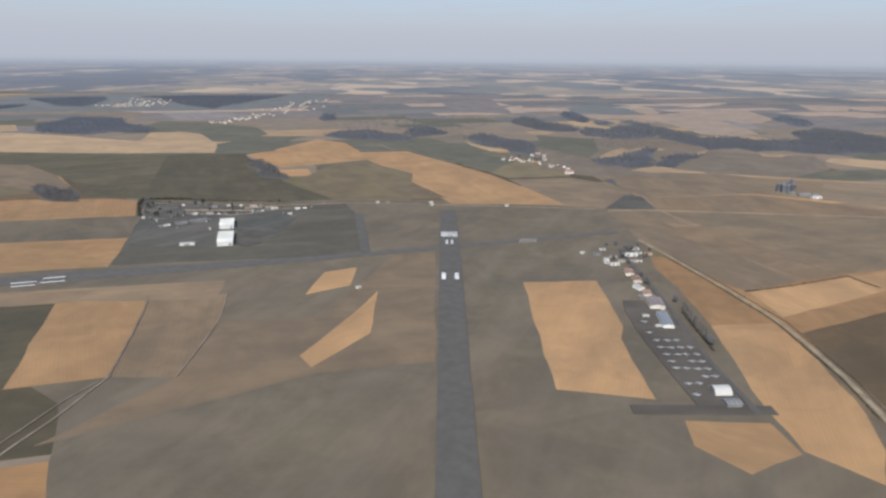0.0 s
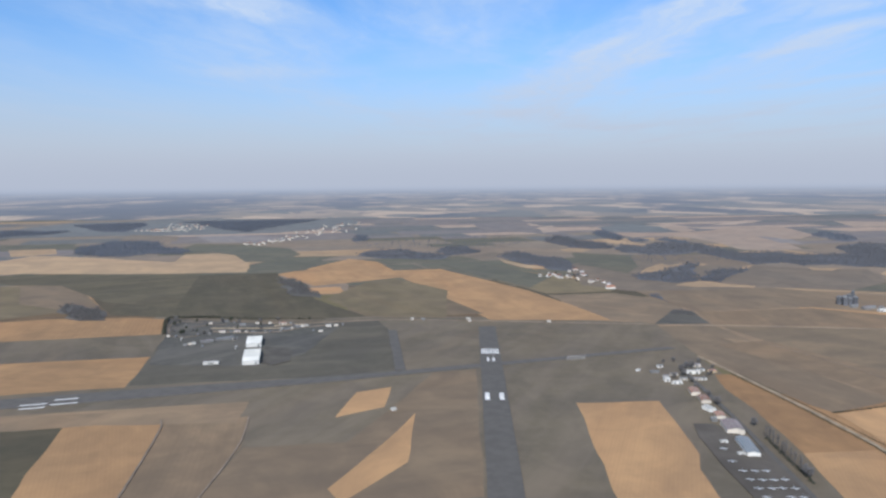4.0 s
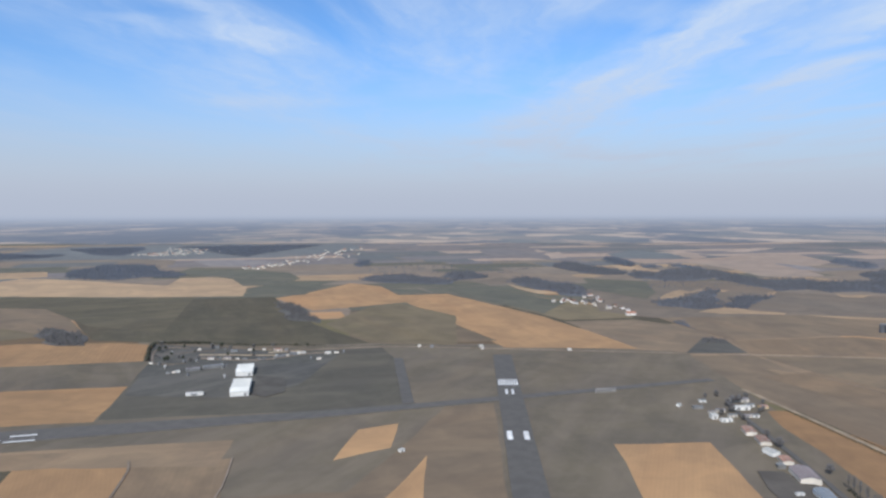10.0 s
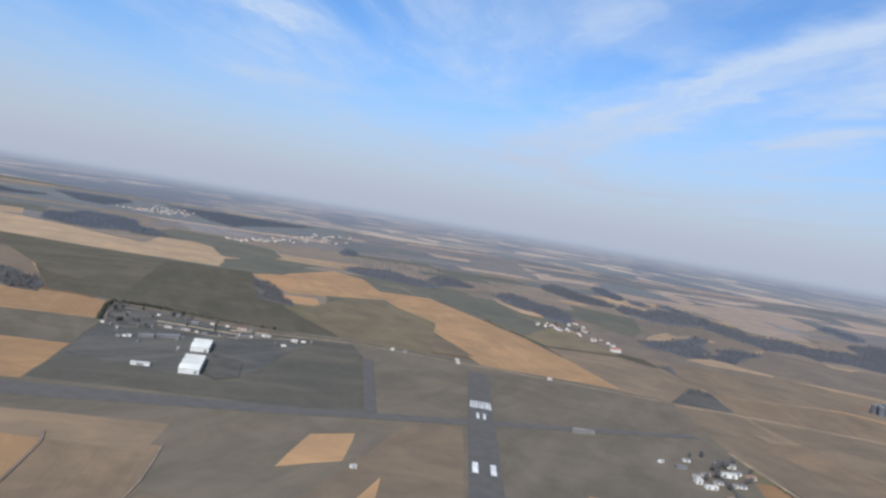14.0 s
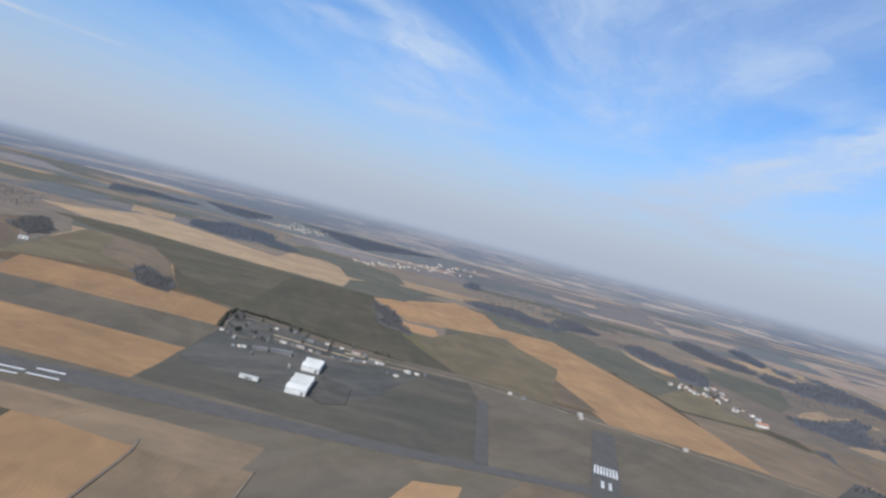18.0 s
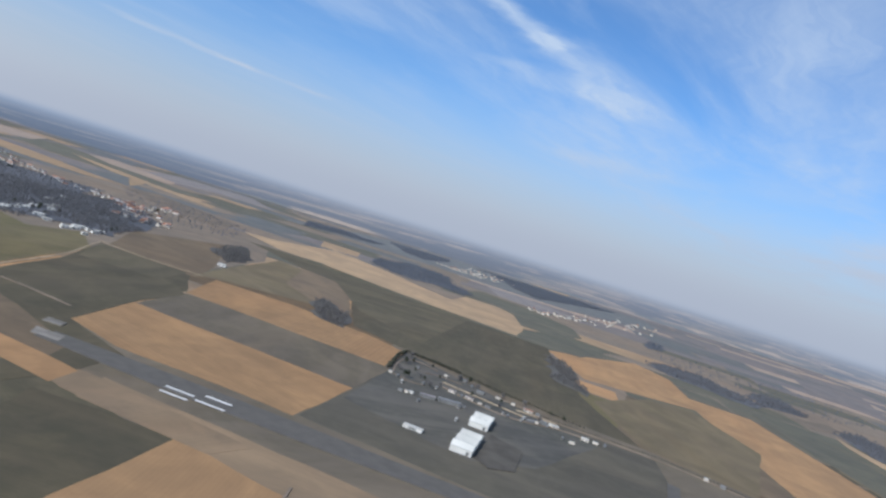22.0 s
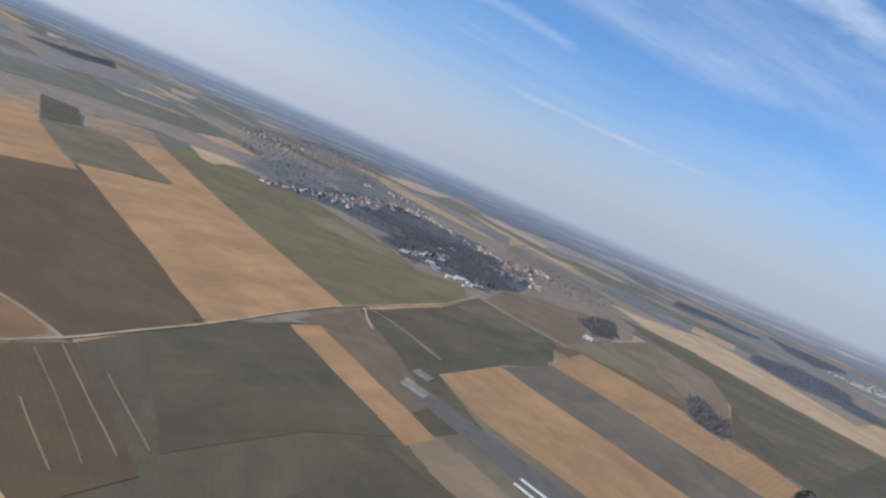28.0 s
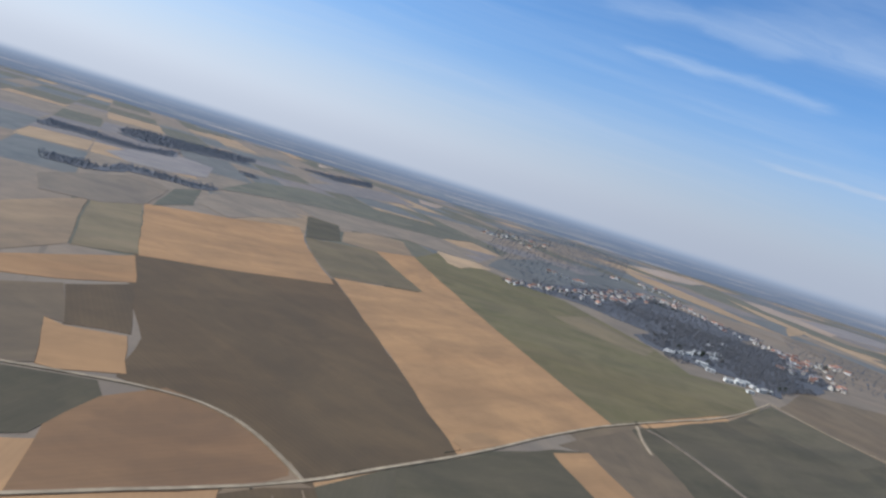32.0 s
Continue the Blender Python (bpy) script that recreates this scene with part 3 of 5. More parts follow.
field("grass", "dull brownish strip field between two straw fields", (-757, 918), (-816, 1047), (-524, 1155), (-468, 982))
field("straw", "bright straw strip field", (-822, 1052), (-916, 1194), (-793, 1249), (-639, 1265), (-564, 1251), (-520, 1127))
field("dun", "brown field beside a copse", (-949, 1409), (-1126, 1668), (-1016, 1663), (-940, 1602), (-709, 1297), (-801, 1335))
field("green", "dark green field at the crossroads", (-892, 868), (-1087, 1101), (-941, 1160), (-831, 1060), (-760, 919), (-690, 794), (-692, 753))
field("brown", "grey-brown field at the crossroads", (-1109, 1126), (-1283, 1304), (-1290, 1568), (-1013, 1279), (-924, 1150))
field("meadow", "dull olive rough pasture", (-1035, 1342), (-1190, 1657), (-1111, 1651), (-949, 1409), (-794, 1325), (-924, 1201), (-933, 1153))
field("wheaten", "long straw coloured strip field", (-1615, 1945), (-1545, 2049), (-1558, 2365), (-1458, 2371), (-878, 2128), (-826, 1900), (-956, 1882), (-1206, 1909), (-1370, 1855))
field("green", "dark green field on the plain", (-1415, 1779), (-1349, 1833), (-1188, 1886), (-943, 1860), (-760, 1888), (-601, 1367), (-785, 1435), (-1016, 1663), (-1126, 1668))
field("khaki", "pale strip of dry grass along the cross runway", (-571, 709), (-551, 720), (-392, 748), (-396, 708), (-427, 701), (-526, 681), (-578, 687))
field("dark", "dark brown ploughed field beside the road", (-1026, 258), (-1175, 475), (-940, 522), (-690, 567), (-609, 466), (-660, 425), (-690, 345), (-768, 338), (-888, 292))
field("rust", "orange-brown field inside the curve of a track", (-690, 375), (-682, 398), (-668, 420), (-642, 443), (-611, 463), (-588, 430), (-545, 345), (-640, 330))
field("tan2", "reddish tan bare field beside the road", (-1183, 475), (-1246, 604), (-1559, 555), (-1601, 605), (-1615, 633), (-1120, 698), (-840, 745), (-723, 604), (-690, 566), (-886, 533))
field("lgreen", "green winter wheat field below the village", (-1615, 633), (-1851, 730), (-1728, 834), (-1599, 963), (-1318, 1026), (-1179, 1021), (-1180, 1121), (-1051, 1054), (-840, 745), (-1120, 698))
field("wheaten", "tan field at the edge of the village", (-1834, 714), (-1847, 804), (-1781, 846), (-1683, 735))
field("green", "dark green field below the road", (-687, 572), (-741, 653), (-752, 689), (-842, 769), (-962, 949), (-1104, 1108), (-941, 1109), (-807, 1036), (-762, 920), (-690, 792), (-583, 778), (-554, 708), (-537, 606), (-491, 511), (-646, 520))
field("brown", "grey-brown field below the road", (-753, 662), (-840, 765), (-732, 762), (-614, 743), (-586, 705), (-748, 687))
field("tan2", "tan strip field below the road", (-733, 650), (-751, 687), (-554, 714), (-537, 679))
field("green", "dark weedy field beside a track", (-669, 282), (-678, 338), (-659, 347), (-600, 332), (-560, 260), (-620, 250))
field("dun", "dun coloured field behind the grove", (325, 1678), (643, 1622), (854, 1499), (772, 1372), (600, 1372), (409, 1322), (381, 1416), (350, 1577))
field("tan", "tan sliver of a field at the hamlet", (161, 2072), (223, 2058), (212, 1978), (158, 1967))
field("yard", "dark weedy triangle of land at the grove", (297, 1213), (369, 1351), (399, 1335), (393, 1217))
lane("gravel", "pale railway track bed crossing the fields", 5, (299, 996), (316, 914), (340, 774), (356, 665), (351, 533), (341, 463), (328, 394))
lane("dirt", "grey country road behind the airfield", 3, (-330, 1209), (-172, 1256), (-18, 1242), (302, 1211), (779, 1161))
lane("gravel", "pale country road between the fields", 2.6, (-545, 340), (-588, 430), (-607, 463), (-650, 518), (-692, 573), (-751, 638), (-841, 745), (-970, 954), (-1120, 1118))
lane("gravel", "pale country road between the fields", 3, (-1120, 1118), (-1023, 1133), (-937, 1181))
lane("gravel", "pale farm track at the road", 3, (-852, 777), (-811, 764), (-781, 758))
lane("gravel", "pale curved farm track", 3, (-668, 240), (-674, 286), (-680, 320), (-684, 360), (-682, 395), (-668, 422), (-642, 445), (-611, 465))
lane("dirt", "pale trodden track through the depot", 3.4, (-442, 1151), (-402, 1141), (-366, 1139), (-337, 1146), (-315, 1164), (-294, 1189), (-262, 1200))
lane("dirt", "pale trodden track through the depot", 2.2, (-496, 1111), (-470, 1104), (-452, 1118))
lane("dirt", "pale curved track inside the hedge", 2.2, (-500, 1116), (-524, 1160), (-543, 1219), (-521, 1231), (-490, 1224))
lane("dirt", "pale trodden track through the depot", 2.0, (-488, 1180), (-474, 1200), (-440, 1204))
lane("dirt", "pale trodden track through the depot", 2.4, (-387, 1218), (-340, 1221), (-318, 1190))
lane("gravel", "pale concrete road through the depot", 5, (-455, 1174), (-394, 1175), (-333, 1176))
lane("gravel", "pale concrete road through the depot", 6, (-353, 1194), (-328, 1202), (-302, 1210))
lane("dirt", "worn cart track beside a stubble field", 2.2, (-281, 529), (-285, 493), (-290, 453), (-298, 415), (-303, 379))
lane("dirt", "worn cart track beside a stubble field", 1.6, (-285, 520), (-296, 487), (-303, 453), (-310, 411))
lane("dirt", "worn path along a stubble field", 2.0, (-335, 727), (-321, 700), (-282, 526))
lane("dirt", "worn path along a stubble field", 1.6, (-247, 739), (-227, 655), (-225, 527))
lane("dirt", "worn path between two fields", 1.6, (373, 1108), (435, 1071), (507, 829))
lane("dirt", "pale path across a green field", 4.0, (-849, 787), (-831, 802), (-782, 812), (-732, 819))
field("khaki", "lighter strip in the dun field", (352, 1065), (432, 1093), (529, 873), (498, 822), (459, 807))
field("green", "dark corner of the field at the crossroads", (-993, 993), (-1102, 1107), (-948, 1160), (-886, 1054))
field("meadow", "dry brownish edge of the wheat field below the village", (-1370, 863), (-1473, 970), (-1357, 992), (-1303, 1025), (-1228, 970), (-1262, 926), (-1295, 883))
field("orchard", "blue-grey gardens and orchards among the village houses", (-1700, 905), (-1753, 1017), (-1654, 1076), (-1900, 1560), (-2325, 1507), (-2649, 1512), (-2351, 1281), (-2473, 1177), (-2080, 930), (-1860, 850))
field("drab", "grey-brown land far off", (-1981, 361), (-2180, 465), (-2162, 618), (-2192, 789), (-2010, 867), (-1925, 734), (-1905, 651), (-1754, 488), (-1841, 410))
field("heath", "dull green band of pasture", (-2366, 436), (-2596, 649), (-2630, 837), (-2402, 930), (-2186, 772), (-2142, 602))
field("khaki", "straw coloured field", (-1696, 269), (-1776, 315), (-1811, 408), (-1479, 416), (-1469, 344), (-1443, 302))
field("tan2", "large straw coloured field", (-1367, 173), (-1455, 283), (-1593, 401), (-1367, 429), (-1140, 475), (-1067, 362), (-1018, 264))
field("tan2", "tan strip field", (-895, 183), (-1014, 262), (-910, 293), (-862, 242), (-842, 208), (-821, 185), (-865, 162))
field("meadow", "dull olive field", (-990, 206), (-1278, 124), (-1389, 164), (-1023, 263))
field("khaki", "straw coloured field", (-1034, 74), (-1134, 85), (-1281, 119), (-992, 202), (-908, 177), (-873, 158))
field("dark", "dark brown ploughed field", (-852, 253), (-904, 294), (-770, 330), (-767, 311), (-759, 287))
field("brown", "grey-brown field", (-798, 197), (-854, 251), (-762, 287), (-764, 273), (-684, 300), (-660, 269))
field("tan2", "straw coloured field beside a track", (-682, 301), (-764, 273), (-756, 289), (-764, 329), (-697, 349), (-681, 314))
field("meadow", "olive strip field", (-1483, 418), (-1518, 483), (-1555, 549), (-1255, 611), (-1226, 543), (-1183, 472), (-1326, 438))
field("green", "small dark green field", (-1821, 407), (-1801, 478), (-1556, 484), (-1508, 450), (-1483, 418))
field("khaki", "straw coloured field", (-1722, 490), (-1828, 558), (-1844, 632), (-1620, 635), (-1551, 554), (-1553, 486))
field("tan2", "tan strip field", (-1554, 552), (-1637, 637), (-1447, 652), (-1255, 611))
field("wheaten", "small tan field at the wheat", (-1857, 721), (-1873, 767), (-1829, 829), (-1654, 742), (-1683, 717))
field("dark", "brown field with pale tractor tracks below the road", (-595, 445), (-610, 471), (-549, 485), (-503, 494), (-470, 500), (-440, 452), (-502, 425), (-586, 426))
field("tan", "pale corner of bare earth beside the road", (-726, 573), (-740, 592), (-737, 606), (-724, 606), (-699, 573), (-710, 566))
field("khaki", "pale grass verge below the road", (-586, 428), (-607, 465), (-605, 472), (-594, 446), (-580, 426))
field("khaki", "pale trodden corner where the track meets the road", (-629, 457), (-612, 466), (-600, 446), (-612, 458))
lane("trail", "faint tractor track across a brown field", 0.8, (-588, 452), (-533, 465), (-475, 476))
lane("trail", "faint tractor track across a brown field", 0.8, (-599, 466), (-539, 479), (-485, 491))
lane("trail", "faint tractor track across a green field", 0.6, (-571, 490), (-533, 498), (-492, 507))
lane("trail", "faint tractor track across a brown field", 0.8, (-529, 448), (-500, 455), (-468, 463))
# the far plain: strips and slivers between the woods, haze in their soil colours
# grey sheet added under the far woods, softening their contrast as haze would
field("slate", "haze-grey land round the far woods", (-2650, 3500), (-2700, 4500), (-1900, 4980), (-900, 5000), (-700, 4300), (-1000, 3500), (-1500, 3350), (-2100, 3300))
field("mauve", "pale haze-tinted field on the plain", (-12, 4308), (324, 4596), (328, 3766), (436, 3394), (540, 3033), (392, 3256), (245, 3443), (48, 3493))
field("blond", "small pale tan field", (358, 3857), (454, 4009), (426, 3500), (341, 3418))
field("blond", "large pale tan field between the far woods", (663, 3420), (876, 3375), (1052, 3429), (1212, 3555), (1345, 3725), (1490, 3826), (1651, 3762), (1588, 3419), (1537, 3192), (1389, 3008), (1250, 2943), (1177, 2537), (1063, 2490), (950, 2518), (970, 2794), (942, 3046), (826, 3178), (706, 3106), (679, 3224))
field("mauve", "haze-tinted strip across the pale field", (1264, 3164), (1326, 2950), (1265, 2708), (1211, 2793))
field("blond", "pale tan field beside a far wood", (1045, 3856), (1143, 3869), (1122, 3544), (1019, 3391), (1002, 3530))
field("wheaten", "tan strip between two woods", (540, 3033), (588, 2957), (646, 2836), (671, 2744), (622, 2630), (590, 2737), (539, 2826))
field("wheaten", "tan sliver of a field", (311, 2562), (370, 2608), (422, 2532), (382, 2471), (322, 2485))
field("drab", "olive brown land round the wood", (272, 2082), (477, 2241), (537, 2342), (775, 2360), (809, 2040), (921, 1950), (1072, 1959), (982, 1707), (820, 1581), (677, 1622), (560, 1599), (340, 1572), (248, 1666))
field("wheaten", "tan clearing beside the wood", (423, 1862), (484, 1993), (553, 2101), (566, 2049), (646, 2149), (617, 2079), (537, 1972), (470, 1898))
field("wheaten", "tan sliver below the wood", (463, 1661), (511, 1708), (556, 1739), (589, 1685), (645, 1645), (628, 1619), (571, 1633), (502, 1629))
field("wheaten", "long tan sliver behind the silo farm", (677, 1622), (759, 1594), (839, 1567), (1002, 1515), (1072, 1484), (1058, 1463), (988, 1494), (827, 1543), (725, 1576))
field("wheaten", "tan sliver below the long wood", (937, 2011), (949, 1975), (1017, 1979), (954, 1917), (915, 1938))
field("wheaten", "tan strip below the long wood", (1044, 1847), (1097, 1915), (1224, 1868), (1304, 1821), (1186, 1649), (1128, 1715), (1066, 1778))
field("blond", "pale field far off", (2087, 4372), (2171, 4332), (2284, 4272), (2457, 4174), (2221, 3789), (2022, 3766), (2204, 4312))
field("blond", "pale strip far off", (1356, 3986), (1727, 4445), (1818, 4402), (1493, 4004))
field("wheaten", "tan sliver in the wood", (657, 2108), (684, 2083), (657, 2042), (644, 2067))
field("wheaten", "tan sliver in the wood", (751, 2011), (810, 2066), (759, 1975), (734, 1949))
field("wheaten", "tan streak in the long wood", (1236, 2346), (1250, 2298), (1282, 2269), (1208, 2219))
field("drab", "dun field beside a wood", (-24, 2315), (65, 2464), (94, 2411), (61, 2288), (13, 2237))
field("wheaten", "tan sliver below a wood", (73, 2241), (135, 2099), (203, 1999), (145, 1995), (92, 2124))
field("slate", "dull greenish field far off", (674, 3810), (896, 4117), (1029, 3854), (997, 3567), (827, 3404), (677, 3493))
field("heath", "dull green pasture", (335, 2431), (517, 2340), (465, 2017), (401, 1872), (307, 2084))
field("blond", "pale strip far off", (-2807, 4086), (-2693, 4163), (-2700, 4158), (-2808, 4084), (-2953, 3913), (-2985, 3955))
field("blond", "pale strip far off", (-2675, 4176), (-2574, 4240), (-2468, 4304), (-2561, 4248), (-2663, 4183))
field("drab", "haze-tinted field below the far village", (-1598, 3040), (-1718, 3397), (-1430, 3286), (-1320, 3009), (-1465, 3025))
field("heath", "dull green land below the far village", (-1120, 2489), (-1167, 2849), (-940, 2798), (-711, 2627), (-613, 2405), (-630, 2194), (-728, 2169), (-840, 2385), (-1011, 2521))
field("mauve", "haze-tinted pasture beside the far village", (-1344, 3276), (-1173, 3327), (-1031, 3309), (-833, 3078), (-929, 2907), (-1128, 2928))
field("mauve", "pale haze-tinted field between two hedgerow woods", (-1971, -86), (-2255, -89), (-2407, -9), (-2347, 96), (-2013, 142), (-1905, 80), (-1883, -7))
field("heath", "dull green field", (-1373, 184), (-1641, 154), (-1743, 184), (-1490, 221))
field("drab", "grey-brown field far off", (-1386, 9), (-1476, 22), (-1547, 48), (-1669, 66), (-1657, 120), (-1604, 153), (-1370, 177), (-1273, 138), (-1249, 66))
field("drab", "grey-brown field far off", (-1542, 219), (-1737, 208), (-1920, 262), (-1856, 345), (-1759, 401), (-1459, 285))
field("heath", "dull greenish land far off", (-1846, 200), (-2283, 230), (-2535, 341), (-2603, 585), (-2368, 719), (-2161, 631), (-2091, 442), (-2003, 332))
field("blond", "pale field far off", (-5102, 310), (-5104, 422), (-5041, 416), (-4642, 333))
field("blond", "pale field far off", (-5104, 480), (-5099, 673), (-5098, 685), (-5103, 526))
field("mauve", "haze-tinted strip far off", (-2813, 344), (-3608, 518), (-3893, 763), (-3450, 839), (-2921, 555), (-2717, 408))
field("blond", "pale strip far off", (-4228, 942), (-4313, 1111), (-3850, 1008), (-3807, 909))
field("drab", "haze-tinted field at the village edge", (-2011, 604), (-2116, 757), (-1921, 818), (-1839, 831), (-1849, 732), (-1908, 640))
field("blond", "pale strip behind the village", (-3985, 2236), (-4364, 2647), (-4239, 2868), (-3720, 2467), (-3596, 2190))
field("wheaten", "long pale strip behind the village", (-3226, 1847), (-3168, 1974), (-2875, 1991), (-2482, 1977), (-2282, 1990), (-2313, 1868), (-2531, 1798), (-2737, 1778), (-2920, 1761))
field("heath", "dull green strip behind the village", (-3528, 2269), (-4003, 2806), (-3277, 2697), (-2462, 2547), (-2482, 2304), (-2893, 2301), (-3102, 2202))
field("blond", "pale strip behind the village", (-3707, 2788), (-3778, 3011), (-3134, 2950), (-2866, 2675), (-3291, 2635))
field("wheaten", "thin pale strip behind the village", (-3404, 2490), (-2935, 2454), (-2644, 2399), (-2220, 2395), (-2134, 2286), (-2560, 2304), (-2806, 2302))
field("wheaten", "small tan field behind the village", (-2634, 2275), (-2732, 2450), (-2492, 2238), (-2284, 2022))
field("mauve", "haze-tinted strip far off", (-3517, 2987), (-3780, 3505), (-3450, 3845), (-2815, 3398), (-3045, 3195), (-3068, 2877))
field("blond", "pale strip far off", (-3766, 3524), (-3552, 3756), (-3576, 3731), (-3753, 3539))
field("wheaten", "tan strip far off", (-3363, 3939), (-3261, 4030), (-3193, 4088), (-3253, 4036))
field("drab", "haze-tinted land behind the village", (-2215, 1942), (-2225, 2104), (-1736, 2058), (-1604, 1832), (-1764, 1788))
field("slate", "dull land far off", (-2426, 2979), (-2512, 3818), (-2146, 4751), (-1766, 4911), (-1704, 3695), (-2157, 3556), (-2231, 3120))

# ---- runways, taxiways, apron ----
def strip(name, label, z, mat, *points):
    return tagged(slab(name, outline(list(points), 0.6), z, mat), label, name, "", "structure")


runway_1 = strip("runway_1", "long grey asphalt main runway with white marks", 1.00, ASPHALT, (-2.5, -300), (27.5, -300), (26, 1190), (-2.5, 1190))
runway_2 = strip("runway_2", "grey asphalt cross runway with white bars", 0.96, ASPHALT, (-648, 752), (-640, 726), (-512, 758), (-388, 796), (-167, 870), (-9, 930), (190, 1004), (280, 1036), (275, 1048), (190, 1019), (-9, 948), (-171, 893), (-412, 828), (-549, 786))
strip("apron", "dark asphalt apron with parked light aircraft", 0.98, APRON, (200, 690), (198, 620), (200, 560), (204, 484), (243, 484), (243, 560), (246, 640), (244, 690), (226, 725), (206, 725))
strip("apron", "dark asphalt apron beside the depot hangars", 0.94, DARK_ASPHALT, (-322, 1040), (-282, 1034), (-262, 962), (-280, 938), (-300, 950))
strip("taxiway", "narrow asphalt taxiway beside the apron", 0.94, APRON, (150, 470), (262, 470), (262, 484), (150, 484))
strip("taxiway", "narrow worn asphalt taxiway in the airfield grass", 0.93, ASPHALT, (-113, 915), (-100, 920), (-138, 1160), (-152, 1160))
strip("pad", "pale concrete turning pad on the cross runway", 1.04, CONCRETE, (119, 992), (145, 997), (141, 978), (114, 970))
strip("pad", "pale concrete slabs of an old dispersal", 1.02, CONCRETE, (-662, 742), (-634, 752), (-622, 738), (-648, 728))
strip("pad", "grey concrete slabs of an old dispersal", 1.02, CONCRETE, (-690, 770), (-672, 778), (-664, 766), (-682, 758))
strip("street", "grey street along the airfield buildings", 0.95, ASPHALT, (244, 470), (250, 470), (247, 560), (251, 640), (255, 720), (257, 800), (259, 930), (254, 930), (251, 800), (250, 720), (245, 640), (243, 560))


def stripe(runway, label, x, y, sx, sy, turn=0.0):
    """A painted mark, worn at its edges, as a part of its runway."""
    bm = bmesh.new()
    box(bm, (0, 0, 0), (sx, sy, 0.03))
    bmesh.ops.subdivide_edges(bm, edges=bm.edges[:], cuts=3, use_grid_fill=True)
    for v in bm.verts:
        v.co.x += 0.18 * noise.noise((v.co.x + x, v.co.y + y, 0.5))
        v.co.y += 0.30 * noise.noise((v.co.x + x, v.co.y + y, 9.5))
    ob = part("marking", bm, PAINT, runway, label)
    ob.matrix_parent_inverse = runway.matrix_basis.inverted()
    ob.matrix_basis = pose(x, y, 1.06, 0, 0, turn)
    return ob


for x in (3.2, 19.6):
    stripe(runway_1, "white aiming block", x, 809, 5.2, 26)
for i in range(8):
    stripe(runway_1, "white threshold bar", 0.6 + i * 3.25, 1018, 1.9, 30)
for x in (8.2, 15.6):
    stripe(runway_1, "white touchdown mark", x, 972, 3.2, 22)
for x, y, l in ((-498, 769.5, 27), (-492, 757.5, 25), (-472.5, 789.5, 24), (-466, 773.5, 27)):
    stripe(runway_2, "long white bar", x, y, l, 3.6, 19)

# ---- woods, hedges and trees ----
OCTA = np.array([(1, 0, 0), (-1, 0, 0), (0, 1, 0), (0, -1, 0), (0, 0, 1), (0, 0, -1)], float)
OCTA_F = np.array([(0, 2, 4), (2, 1, 4), (1, 3, 4), (3, 0, 4), (2, 0, 5), (1, 2, 5), (3, 1, 5), (0, 3, 5)])


def clumps(rng, places, sizes):
    """Uneven tufts: one jagged eight-sided lump at each place."""
    k = len(places)
    v = OCTA[None] * rng.uniform(0.55, 1.35, (k, 6, 1)) + rng.normal(0, 0.16, (k, 6, 3))
    v = v * np.asarray(sizes)[:, None, None] * np.array([1, 1, 0.85]) + np.asarray(places)[:, None]
    f = OCTA_F[None] + 6 * np.arange(k)[:, None, None]
    return v.reshape(-1, 3), f.reshape(-1, 3)


def trunks(rng, places, heights, radius):
    """Slender tapered three-sided stems."""
    k = len(places)
    a = np.linspace(0, 2 * np.pi, 3, endpoint=False)
    ring = np.stack([np.cos(a), np.sin(a), np.zeros(3)], 1)
    low = ring[None] * radius + np.asarray(places)[:, None]
    lean = np.c_[rng.normal(0, 0.4, (k, 2)), heights]
    tip = (np.asarray(places) + lean)[:, None]
    v = np.concatenate([low, tip], 1)
    f = np.array([(0, 1, 3), (1, 2, 3), (2, 0, 3)])[None] + 4 * np.arange(k)[:, None, None]
    return v.reshape(-1, 3), f.reshape(-1, 3)


def grove_mesh(name, rng, spots, height, tufts, mat):
    """Many trees in one mesh: a stem and a loose crown of tufts for each."""
    k = len(spots)
    hs = height * rng.uniform(0.5, 1.25, k)
    base = np.c_[spots, np.zeros(k)]
    tv, tf = trunks(rng, base, hs * 0.9, 0.25)
    centre = np.repeat(base, tufts, 0)
    hh = np.repeat(hs, tufts)
    d = rng.normal(0, 1, (k * tufts, 3))
    d /= np.linalg.norm(d, axis=1)[:, None]
    reach = rng.uniform(0.15, 1.0, k * tufts) ** 0.5
    off = d * (reach * hh * 0.42)[:, None]
    off[:, 2] = hh * 0.62 + off[:, 2] * 1.05
    cv, cf = clumps(rng, centre + off, hh * rng.uniform(0.10, 0.19, k * tufts))
    return big_mesh(name, np.concatenate([tv, cv]), np.concatenate([tf, cf + len(tv)]), mat)


def inside(p, poly):
    x, y = p
    hit = False
    for (ax, ay), (bx, by) in zip(poly, poly[1:] + poly[:1]):
        if (ay > y) != (by > y) and x < (bx - ax) * (y - ay) / (by - ay) + ax:
            hit = not hit
    return hit


CLEARINGS = [((-1300, 1060), (-1385, 1200)), ((-1205, 1105), (-1220, 1185)), ((-1640, 850), (-1740, 1010)), ((-1750, 1040), (-1960, 1252)), ((-1960, 1252), (-2245, 1472)),
             ((-1856, 1539), (-1720, 1590)), ((-1720, 1590), (-1446, 1435)), ((-2120, 1095), (-2060, 1200)), ((-1640, 1610), (-1757, 1797))]


